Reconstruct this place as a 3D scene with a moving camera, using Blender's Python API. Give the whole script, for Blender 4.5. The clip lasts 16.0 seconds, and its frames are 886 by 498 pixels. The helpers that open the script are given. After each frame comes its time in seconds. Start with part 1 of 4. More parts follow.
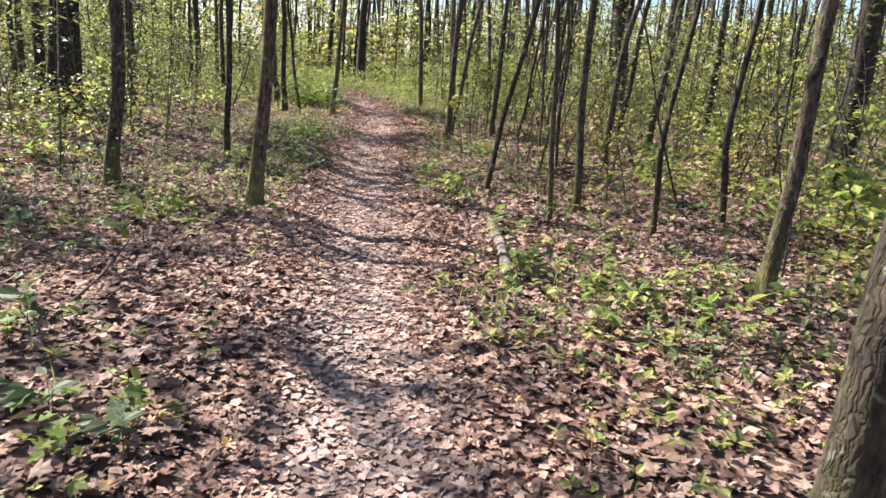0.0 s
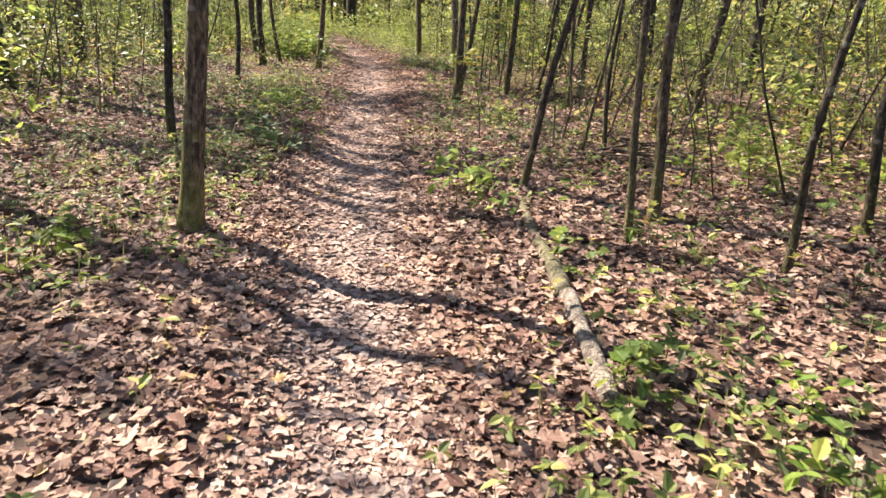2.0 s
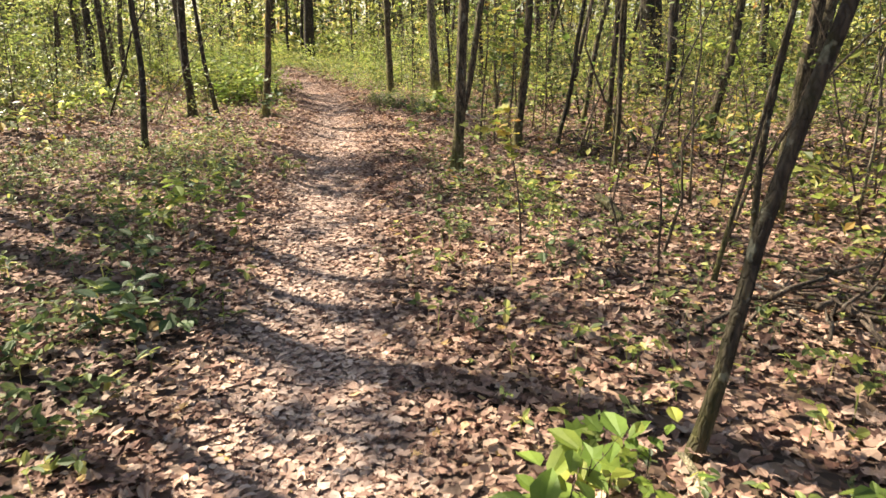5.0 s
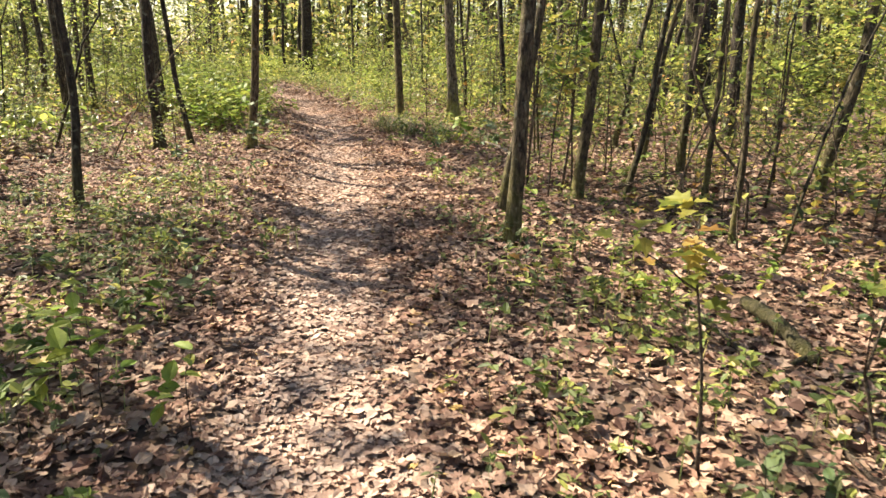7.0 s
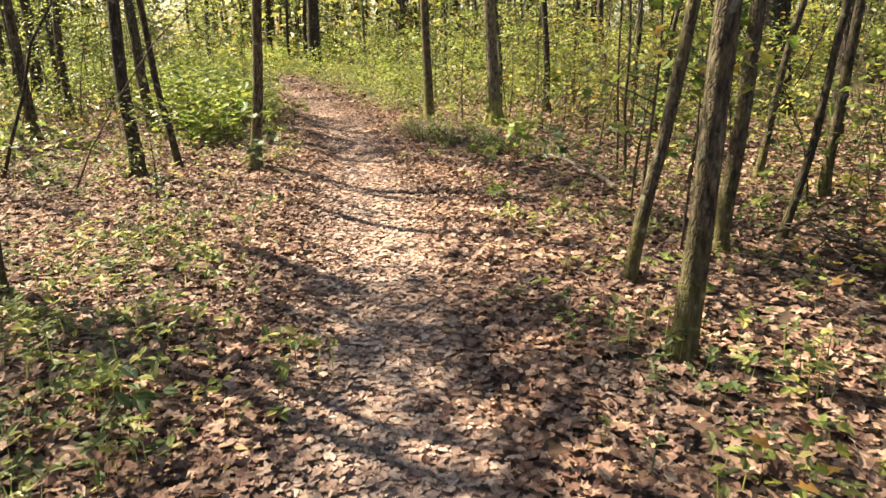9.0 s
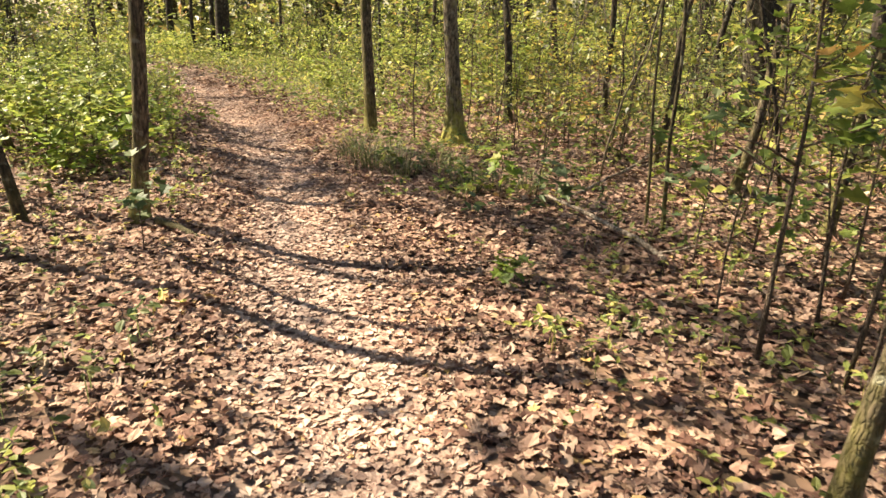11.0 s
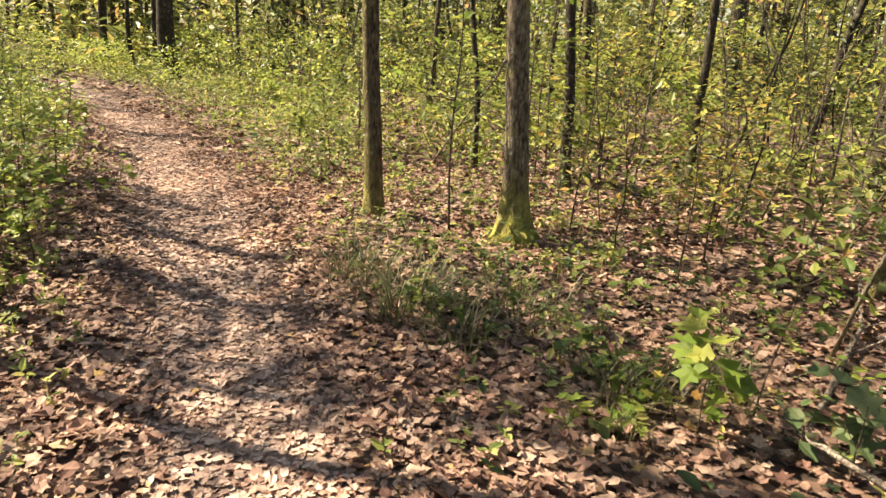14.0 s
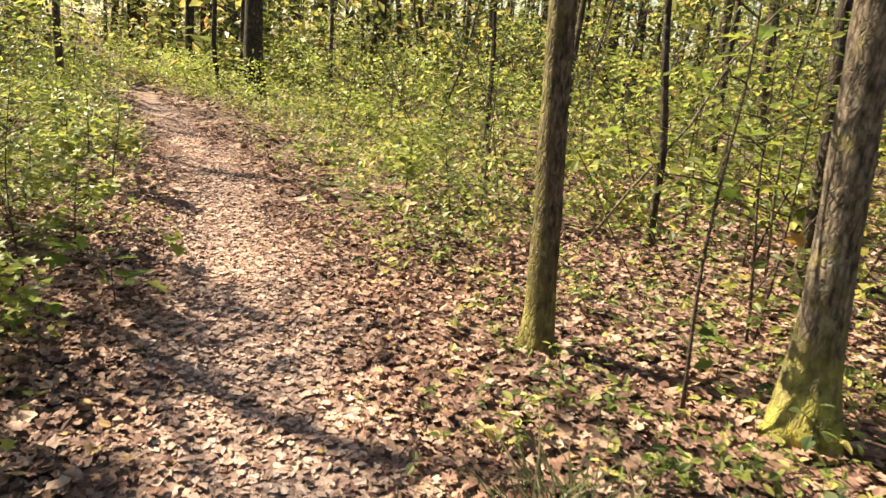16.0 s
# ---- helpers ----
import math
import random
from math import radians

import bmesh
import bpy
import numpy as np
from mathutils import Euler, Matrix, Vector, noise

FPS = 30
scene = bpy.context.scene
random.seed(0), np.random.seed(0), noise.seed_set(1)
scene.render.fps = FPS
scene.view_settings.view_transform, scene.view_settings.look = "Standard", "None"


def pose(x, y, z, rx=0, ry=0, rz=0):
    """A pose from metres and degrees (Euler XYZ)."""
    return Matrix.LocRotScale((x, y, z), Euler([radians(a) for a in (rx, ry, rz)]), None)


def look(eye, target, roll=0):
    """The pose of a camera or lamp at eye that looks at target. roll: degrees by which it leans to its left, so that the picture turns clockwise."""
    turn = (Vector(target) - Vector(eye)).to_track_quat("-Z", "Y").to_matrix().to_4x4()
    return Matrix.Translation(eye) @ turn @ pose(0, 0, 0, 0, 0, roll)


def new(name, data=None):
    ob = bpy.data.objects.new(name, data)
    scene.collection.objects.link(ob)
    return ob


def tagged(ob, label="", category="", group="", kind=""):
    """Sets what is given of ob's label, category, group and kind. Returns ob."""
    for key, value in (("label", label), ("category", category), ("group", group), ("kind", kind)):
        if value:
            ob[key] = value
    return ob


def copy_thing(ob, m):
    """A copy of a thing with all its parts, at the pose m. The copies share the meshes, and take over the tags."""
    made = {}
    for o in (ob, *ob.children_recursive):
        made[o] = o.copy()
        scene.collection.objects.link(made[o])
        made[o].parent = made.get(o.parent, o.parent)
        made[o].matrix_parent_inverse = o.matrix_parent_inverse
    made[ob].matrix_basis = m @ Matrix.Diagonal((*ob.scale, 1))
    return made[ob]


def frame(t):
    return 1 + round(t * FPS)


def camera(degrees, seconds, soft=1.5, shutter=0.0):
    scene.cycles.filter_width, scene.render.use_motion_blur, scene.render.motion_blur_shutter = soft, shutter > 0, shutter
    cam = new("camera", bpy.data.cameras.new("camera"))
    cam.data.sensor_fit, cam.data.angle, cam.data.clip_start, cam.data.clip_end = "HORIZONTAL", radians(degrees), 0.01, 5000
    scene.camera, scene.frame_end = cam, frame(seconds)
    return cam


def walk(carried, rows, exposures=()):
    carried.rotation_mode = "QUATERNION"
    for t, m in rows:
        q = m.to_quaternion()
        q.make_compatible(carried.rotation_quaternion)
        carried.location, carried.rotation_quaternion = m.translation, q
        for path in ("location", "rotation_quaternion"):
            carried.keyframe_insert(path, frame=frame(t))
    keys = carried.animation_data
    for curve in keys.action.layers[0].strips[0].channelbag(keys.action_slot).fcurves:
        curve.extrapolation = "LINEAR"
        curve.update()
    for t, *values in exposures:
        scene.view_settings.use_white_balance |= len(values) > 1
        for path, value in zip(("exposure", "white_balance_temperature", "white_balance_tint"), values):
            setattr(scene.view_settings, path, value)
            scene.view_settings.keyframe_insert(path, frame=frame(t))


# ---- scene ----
cam = camera(64.0, 16.0, soft=1.5, shutter=0.15)
PATH = [
    (0, (0.802, 0.272, 1.354), (0.664, 2.205, 0.856), 4.2),
    (0.5, (0.74, 0.833, 1.396), (0.587, 2.744, 0.826), 3.2),
    (0.8, (0.674, 1.202, 1.443), (0.515, 3.103, 0.843), 3.0),
    (1, (0.607, 1.39, 1.426), (0.469, 3.298, 0.843), 3.2),
    (1.5, (0.554, 1.93, 1.434), (0.445, 3.837, 0.842), 3.4),
    (2, (0.406, 2.469, 1.386), (0.288, 4.359, 0.742), 3.3),
    (2.5, (0.274, 3.064, 1.387), (0.153, 4.962, 0.767), 2.9),
    (3, (0.148, 3.642, 1.397), (0.034, 5.552, 0.814), 2.6),
    (3.5, (0.001, 4.209, 1.44), (-0.103, 6.114, 0.84), 2.0),
    (3.7, (-0.035, 4.443, 1.457), (-0.134, 6.348, 0.855), 0.9),
    (5.8, (-0.263, 6.872, 1.395), (-0.277, 8.787, 0.818), 1.9),
    (6, (-0.3, 7.113, 1.423), (-0.314, 9.028, 0.845), 2.1),
    (6.5, (-0.47, 7.654, 1.426), (-0.487, 9.573, 0.862), 2.0),
    (7, (-0.63, 8.245, 1.425), (-0.664, 10.167, 0.871), 1.6),
    (7.5, (-0.78, 8.764, 1.427), (-0.844, 10.681, 0.861), 1.0),
    (8, (-0.965, 9.333, 1.438), (-1.019, 11.245, 0.853), 0.9),
    (8.5, (-1.076, 9.854, 1.469), (-1.132, 11.768, 0.893), 0.2),
    (8.7, (-1.141, 10.067, 1.446), (-1.201, 11.98, 0.865), 0.3),
    (10.8, (-1.631, 12.4, 1.53), (-1.47, 14.294, 0.91), 1.8),
    (11, (-1.697, 12.646, 1.522), (-1.513, 14.539, 0.903), 2.0),
    (11.5, (-1.815, 13.265, 1.524), (-1.584, 15.147, 0.89), 2.4),
    (12, (-1.877, 13.81, 1.561), (-1.626, 15.69, 0.929), 2.3),
    (12.5, (-1.995, 14.425, 1.562), (-1.697, 16.3, 0.931), 2.8),
    (13, (-2.016, 15.072, 1.548), (-1.72, 16.949, 0.924), 2.6),
    (13.5, (-2.095, 15.698, 1.555), (-1.793, 17.582, 0.957), 3.4),
    (14, (-2.114, 16.311, 1.54), (-1.814, 18.201, 0.959), 3.7),
    (14.5, (-2.203, 16.875, 1.527), (-1.921, 18.769, 0.949), 3.7),
    (15, (-2.278, 17.534, 1.529), (-2.035, 19.442, 0.979), 3.6),
    (15.5, (-2.341, 18.097, 1.545), (-2.223, 20.014, 0.986), 4.2),
    (16, (-2.508, 18.78, 1.534), (-2.417, 20.699, 0.977), 5.1),
]
EXPOSURES = [(0, 1.72, 5900, 15), (2.5, 1.88, 6600, 13), (6, 1.9, 7000, 8), (8.5, 1.9, 7300, 8), (11, 1.76, 7700, 10), (16, 1.78, 7600, 11)]
walk(cam, [(t, look(eye, target, roll)) for t, eye, target, roll in PATH], EXPOSURES)

# ---- light ----
SUN_AZIMUTH, SUN_HEIGHT = radians(152), radians(45)  # azimuth counted from +x towards +y
world = bpy.data.worlds.new("world")
scene.world = world
world.use_nodes = True
wn = world.node_tree.nodes
sky = wn.new("ShaderNodeTexSky")
sky.sky_type, sky.sun_disc = "NISHITA", False
sky.sun_elevation, sky.sun_rotation = SUN_HEIGHT, radians(90) - SUN_AZIMUTH
wn["Background"].inputs["Strength"].default_value = 0.062
world.node_tree.links.new(sky.outputs[0], wn["Background"].inputs["Color"])
sun_dir = Vector((math.cos(SUN_AZIMUTH) * math.cos(SUN_HEIGHT), math.sin(SUN_AZIMUTH) * math.cos(SUN_HEIGHT), math.sin(SUN_HEIGHT)))
sun = new("sun", bpy.data.lights.new("sun", "SUN"))
sun.data.energy, sun.data.angle, sun.data.color = 5.0, radians(0.53), (1.0, 0.92, 0.79)
sun.matrix_world = look(tuple(sun_dir * 60), (0, 0, 0))

# ---- materials ----


def material(name, rough=0.8):
    m = bpy.data.materials.new(name)
    m.use_nodes = True
    n, l = m.node_tree.nodes, m.node_tree.links
    b = n["Principled BSDF"]
    b.inputs["Roughness"].default_value = rough
    b.inputs["Specular IOR Level"].default_value = 0.3
    return m, n, l, b


def ramp(n, stops):
    r = n.new("ShaderNodeValToRGB")
    e = r.color_ramp.elements
    while len(e) < len(stops):
        e.new(0.5)
    for k, (p, c) in zip(e, stops):
        k.position, k.color = p, (*c, 1)
    return r


def noise_tex(n, l, scale, detail=4, stretch=None, space="Object"):
    tc = n.new("ShaderNodeTexCoord")
    t = n.new("ShaderNodeTexNoise")
    t.inputs["Scale"].default_value, t.inputs["Detail"].default_value = scale, detail
    if stretch:
        mp = n.new("ShaderNodeMapping")
        mp.inputs["Scale"].default_value = stretch
        l.new(tc.outputs[space], mp.inputs["Vector"])
        l.new(mp.outputs[0], t.inputs["Vector"])
    else:
        l.new(tc.outputs[space], t.inputs["Vector"])
    return t


def mix(n, l, kind, fac, a, b):
    x = n.new("ShaderNodeMix")
    x.data_type, x.blend_type = "RGBA", kind
    for sock, v in ((x.inputs[0], fac), (x.inputs[6], a), (x.inputs[7], b)):
        if isinstance(v, (int, float)):
            sock.default_value = v
        elif isinstance(v, tuple):
            sock.default_value = (*v, 1)
        else:
            l.new(v, sock)
    return x.outputs[2]


def bump(n, l, b, height, strength, distance):
    k = n.new("ShaderNodeBump")
    k.inputs["Strength"].default_value, k.inputs["Distance"].default_value = strength, distance
    l.new(height, k.inputs["Height"])
    l.new(k.outputs[0], b.inputs["Normal"])


def leaf_material(name, stops, through_light, rough=0.5, mottling=0.35, single=False):
    """A leaf blade: each leaf has its own tone, light passes through."""
    m, n, l, b = material(name, rough)
    g = n.new("ShaderNodeNewGeometry")
    r = ramp(n, stops)
    if single:
        g = n.new("ShaderNodeObjectInfo")
    l.new(g.outputs["Random" if single else "Random Per Island"], r.inputs[0])
    t = noise_tex(n, l, 45, 3)
    t2 = noise_tex(n, l, 1.5, 3)
    spots = ramp(n, [(0.3, (0.62, 0.58, 0.55)), (0.6, (1.0, 1.0, 1.0))])
    l.new(t.outputs[0], spots.inputs[0])
    c = mix(n, l, "MULTIPLY", mottling, r.outputs[0], spots.outputs[0])
    wide = ramp(n, [(0.34, (0.55, 0.58, 0.6)), (0.66, (1.22, 1.16, 1.04))])
    l.new(t2.outputs[0], wide.inputs[0])
    c = mix(n, l, "MULTIPLY", 0.6, c, wide.outputs[0])
    l.new(c, b.inputs["Base Color"])
    bump(n, l, b, t.outputs[0], 0.25, 0.004)
    if through_light:
        tr = n.new("ShaderNodeBsdfTranslucent")
        l.new(c, tr.inputs["Color"])
        ms = n.new("ShaderNodeMixShader")
        ms.inputs[0].default_value = through_light
        l.new(b.outputs[0], ms.inputs[1])
        l.new(tr.outputs[0], ms.inputs[2])
        l.new(ms.outputs[0], n["Material Output"].inputs["Surface"])
    return m


def bark_material(name, dark, light, moss=0.0, scale=1.0, flank=0.35):
    m, n, l, b = material(name, 0.9)
    ridges = noise_tex(n, l, 46 * scale, 6, (1, 1, 0.28))
    patches = noise_tex(n, l, 5 * scale, 3, (1, 1, 0.5))
    r = ramp(n, [(0.36, dark), (0.52, tuple((p + q) / 2 for p, q in zip(dark, light))), (0.68, light)])
    l.new(ridges.outputs[0], r.inputs[0])
    p = ramp(n, [(0.35, (0.72, 0.7, 0.68)), (0.65, (1.15, 1.12, 1.1))])
    l.new(patches.outputs[0], p.inputs[0])
    c = mix(n, l, "MULTIPLY", 0.8, r.outputs[0], p.outputs[0])
    # dark furrows between bark plates
    tc = n.new("ShaderNodeTexCoord")
    mp = n.new("ShaderNodeMapping")
    mp.inputs["Scale"].default_value = (1, 1, 0.2)
    wob = noise_tex(n, l, 14, 3)
    wv = n.new("ShaderNodeMixRGB")
    wv.inputs[0].default_value = 0.05
    l.new(tc.outputs["Object"], wv.inputs[1])
    l.new(wob.outputs["Color"], wv.inputs[2])
    l.new(wv.outputs[0], mp.inputs["Vector"])
    plates = n.new("ShaderNodeTexVoronoi")
    plates.feature = "DISTANCE_TO_EDGE"
    plates.inputs["Scale"].default_value = 62 * scale
    l.new(mp.outputs[0], plates.inputs["Vector"])
    furrow = ramp(n, [(0.0, (0.3, 0.28, 0.26)), (0.22, (1.0, 1.0, 1.0))])
    l.new(plates.outputs["Distance"], furrow.inputs[0])
    c = mix(n, l, "MULTIPLY", 0.65, c, furrow.outputs[0])
    lich = noise_tex(n, l, 16, 3)
    lr = ramp(n, [(0.61, (0, 0, 0)), (0.70, (0.5, 0.5, 0.5))])
    l.new(lich.outputs[0], lr.inputs[0])
    c = mix(n, l, "MIX", lr.outputs[0], c, (0.26, 0.26, 0.21))
    if moss:
        # moss thick at the foot and on one flank, broken up by noise
        tc = n.new("ShaderNodeTexCoord")
        sp = n.new("ShaderNodeSeparateXYZ")
        l.new(tc.outputs["Object"], sp.inputs[0])
        nm = n.new("ShaderNodeSeparateXYZ")
        l.new(tc.outputs["Normal"], nm.inputs[0])
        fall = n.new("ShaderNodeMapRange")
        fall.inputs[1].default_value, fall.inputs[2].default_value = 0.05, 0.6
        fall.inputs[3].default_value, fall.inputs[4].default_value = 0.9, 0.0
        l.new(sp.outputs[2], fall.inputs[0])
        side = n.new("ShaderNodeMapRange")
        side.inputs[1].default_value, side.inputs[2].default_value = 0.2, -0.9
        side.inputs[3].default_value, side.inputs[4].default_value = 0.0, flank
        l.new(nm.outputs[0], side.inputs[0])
        mn = noise_tex(n, l, 9, 4)
        add = n.new("ShaderNodeMath")
        add.operation = "ADD"
        l.new(fall.outputs[0], add.inputs[0])
        l.new(side.outputs[0], add.inputs[1])
        mul = n.new("ShaderNodeMath")
        mul.operation = "MULTIPLY_ADD"
        l.new(mn.outputs[0], mul.inputs[0])
        mul.inputs[1].default_value = 1.6
        mul.inputs[2].default_value = -0.85
        tot = n.new("ShaderNodeMath")
        tot.operation, tot.use_clamp = "ADD", True
        l.new(add.outputs[0], tot.inputs[0])
        l.new(mul.outputs[0], tot.inputs[1])
        sc = n.new("ShaderNodeMath")
        sc.operation, sc.use_clamp = "MULTIPLY", True
        l.new(tot.outputs[0], sc.inputs[0])
        sc.inputs[1].default_value = moss
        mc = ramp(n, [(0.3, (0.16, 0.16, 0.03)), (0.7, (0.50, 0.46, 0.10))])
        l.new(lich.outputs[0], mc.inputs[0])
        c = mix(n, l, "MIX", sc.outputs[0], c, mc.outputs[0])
    l.new(c, b.inputs["Base Color"])
    relief = n.new("ShaderNodeMath")
    relief.operation = "ADD"
    l.new(ridges.outputs[0], relief.inputs[0])
    l.new(furrow.outputs[0], relief.inputs[1])
    bump(n, l, b, relief.outputs[0], 0.8, 0.009)
    return m


def ground_material():
    m, n, l, b = material("leaf_strewn_soil", 0.95)
    tc = n.new("ShaderNodeTexCoord")
    v = n.new("ShaderNodeTexVoronoi")
    v.inputs["Scale"].default_value = 16
    warp = noise_tex(n, l, 9, 2)
    mv = n.new("ShaderNodeMixRGB")
    mv.inputs[0].default_value = 0.06
    l.new(tc.outputs["Object"], mv.inputs[1])
    l.new(warp.outputs["Color"], mv.inputs[2])
    l.new(mv.outputs[0], v.inputs["Vector"])
    sep = n.new("ShaderNodeSeparateColor")
    l.new(v.outputs["Color"], sep.inputs[0])
    litter = ramp(n, [(0.0, (0.03, 0.02, 0.015)), (0.35, (0.075, 0.047, 0.033)), (0.7, (0.17, 0.105, 0.07)), (1.0, (0.30, 0.2, 0.14))])
    l.new(sep.outputs[0], litter.inputs[0])
    fine = noise_tex(n, l, 60, 5)
    soil = ramp(n, [(0.3, (0.17, 0.12, 0.098)), (0.5, (0.31, 0.225, 0.185)), (0.72, (0.46, 0.355, 0.295))])
    l.new(fine.outputs[0], soil.inputs[0])
    worn = n.new("ShaderNodeAttribute")
    worn.attribute_name = "worn"
    c = mix(n, l, "MIX", worn.outputs["Fac"], litter.outputs[0], soil.outputs[0])
    big = noise_tex(n, l, 0.5, 3)
    br = ramp(n, [(0.3, (0.75, 0.75, 0.75)), (0.7, (1.1, 1.08, 1.05))])
    l.new(big.outputs[0], br.inputs[0])
    c = mix(n, l, "MULTIPLY", 0.7, c, br.outputs[0])
    l.new(c, b.inputs["Base Color"])
    bump(n, l, b, v.outputs["Distance"], 0.7, 0.03)
    return m


LITTER = leaf_material("dry_leaf", [(0.0, (0.075, 0.038, 0.03)), (0.18, (0.17, 0.088, 0.066)), (0.42, (0.32, 0.195, 0.148)), (0.74, (0.43, 0.285, 0.217)),
                                    (0.97, (0.52, 0.375, 0.29)), (1.0, (0.52, 0.34, 0.12))], 0.12, 0.75, 0.7)
PATH_LITTER = leaf_material("trodden_leaf", [(0.0, (0.20, 0.12, 0.095)), (0.25, (0.39, 0.265, 0.215)), (0.7, (0.54, 0.395, 0.325)), (1.0, (0.64, 0.49, 0.41))], 0.08, 0.8, 0.6)
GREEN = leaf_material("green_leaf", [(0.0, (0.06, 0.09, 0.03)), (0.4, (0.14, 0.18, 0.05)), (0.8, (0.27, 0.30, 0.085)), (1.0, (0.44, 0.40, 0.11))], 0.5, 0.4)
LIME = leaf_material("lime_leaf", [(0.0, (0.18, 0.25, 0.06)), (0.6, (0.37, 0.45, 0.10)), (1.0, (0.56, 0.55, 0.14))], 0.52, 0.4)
HERB = leaf_material("herb_leaf", [(0.0, (0.09, 0.13, 0.045)), (0.4, (0.22, 0.28, 0.08)), (0.75, (0.40, 0.43, 0.12)), (1.0, (0.58, 0.50, 0.18))], 0.45)
YELLOW = leaf_material("yellowing_leaf", [(0.0, (0.20, 0.23, 0.05)), (0.5, (0.40, 0.37, 0.08)), (0.85, (0.52, 0.40, 0.09)), (1.0, (0.48, 0.23, 0.08))], 0.5)
DULL = leaf_material("shade_leaf", [(0.0, (0.08, 0.11, 0.05)), (0.5, (0.18, 0.22, 0.085)), (1.0, (0.34, 0.36, 0.15))], 0.45)
MIXED = leaf_material("mixed_leaf", [(0.0, (0.05, 0.07, 0.025)), (0.45, (0.17, 0.205, 0.06)), (0.7, (0.39, 0.41, 0.115)), (0.92, (0.60, 0.56, 0.17)), (1.0, (0.56, 0.31, 0.13))], 0.5, 0.4)
CANOPY = leaf_material("canopy_leaf", [(0.0, (0.07, 0.12, 0.025)), (0.6, (0.15, 0.21, 0.045)), (1.0, (0.33, 0.31, 0.07))], 0.4)
GRASS = leaf_material("sedge_blade", [(0.0, (0.07, 0.09, 0.04)), (0.5, (0.15, 0.17, 0.07)), (0.8, (0.24, 0.25, 0.11)), (1.0, (0.38, 0.31, 0.19))], 0.35)
GREEN_1 = leaf_material("green_blade", [(0.0, (0.07, 0.12, 0.03)), (0.5, (0.15, 0.22, 0.045)), (1.0, (0.28, 0.32, 0.07))], 0.45, single=True)
LIME_1 = leaf_material("lime_blade", [(0.0, (0.17, 0.27, 0.05)), (0.6, (0.29, 0.39, 0.07)), (1.0, (0.42, 0.43, 0.09))], 0.5, single=True)
YELLOW_1 = leaf_material("yellowing_blade", [(0.0, (0.20, 0.25, 0.05)), (0.5, (0.42, 0.40, 0.09)), (0.85, (0.54, 0.42, 0.10)), (1.0, (0.50, 0.25, 0.08))], 0.5, single=True)
DULL_1 = leaf_material("shade_blade", [(0.0, (0.05, 0.09, 0.035)), (0.5, (0.10, 0.15, 0.06)), (1.0, (0.20, 0.24, 0.12))], 0.35, single=True)
BARK = bark_material("grey_brown_bark", (0.028, 0.021, 0.016), (0.17, 0.13, 0.095), 0.25)
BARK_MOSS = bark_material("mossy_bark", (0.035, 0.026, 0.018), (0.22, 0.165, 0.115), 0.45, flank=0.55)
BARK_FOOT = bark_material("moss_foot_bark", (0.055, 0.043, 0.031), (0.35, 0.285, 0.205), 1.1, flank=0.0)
BARK_DARK = bark_material("dark_bark", (0.02, 0.016, 0.013), (0.095, 0.074, 0.058), 0.12, 0.8)
BARK_PALE = bark_material("pale_bark", (0.08, 0.066, 0.05), (0.29, 0.245, 0.19), 0.15)
TWIG = bark_material("twig_bark", (0.07, 0.05, 0.038), (0.22, 0.165, 0.12), 0.0, 2.0)
DEADWOOD = bark_material("dead_wood", (0.14, 0.112, 0.088), (0.44, 0.37, 0.30), 0.0, 0.8)
GROUND = ground_material()

# ---- builders ----
rng = np.random.default_rng(7)


def mesh_of(name, verts, faces, mat, smooth=False):
    me = bpy.data.meshes.new(name)
    me.from_pydata(verts, [], faces)
    me.materials.append(mat)
    if smooth:
        me.polygons.foreach_set("use_smooth", [True] * len(me.polygons))
    me.update()
    return me


def part(name, me, parent, label=""):
    ob = new(name, me)
    ob.parent = parent
    return tagged(ob, label) if label else ob


def thing(name, x, y, z=0.0, label="", category="", group="", kind=""):
    ob = new(name)
    ob.empty_display_size = 0.1
    ob.location = (x, y, z)
    return tagged(ob, label, category, group, kind)


def tube(points, radii, sides=9, rough=0.0, closed=True):
    """Vertices and faces of a tapered, slightly lumpy tube along points."""
    pts = np.asarray(points, float)
    n = len(pts)
    tang = np.gradient(pts, axis=0)
    tang /= np.linalg.norm(tang, axis=1)[:, None] + 1e-9
    ref = np.array([0.0, 1.0, 0.0]) if abs(tang[:, 1]).mean() < 0.8 else np.array([1.0, 0.0, 0.0])
    u = np.cross(tang, ref)
    u /= np.linalg.norm(u, axis=1)[:, None] + 1e-9
    w = np.cross(tang, u)
    a = np.arange(sides) * 2 * np.pi / sides
    rad = np.asarray(radii, float)[:, None] * (1 + rough * rng.uniform(-1, 1, (n, sides)))
    v = pts[:, None] + rad[..., None] * (np.cos(a)[None, :, None] * u[:, None] + np.sin(a)[None, :, None] * w[:, None])
    v = v.reshape(-1, 3)
    f = [(i * sides + j, i * sides + (j + 1) % sides, (i + 1) * sides + (j + 1) % sides, (i + 1) * sides + j) for i in range(n - 1) for j in range(sides)]
    if closed:
        f += [tuple(range(sides))[::-1], tuple((n - 1) * sides + j for j in range(sides))]
    return v, f


def join(pieces):
    vs, fs, o = [], [], 0
    for v, f in pieces:
        vs.append(np.asarray(v))
        fs += [tuple(i + o for i in q) for q in f]
        o += len(v)
    return np.concatenate(vs), fs


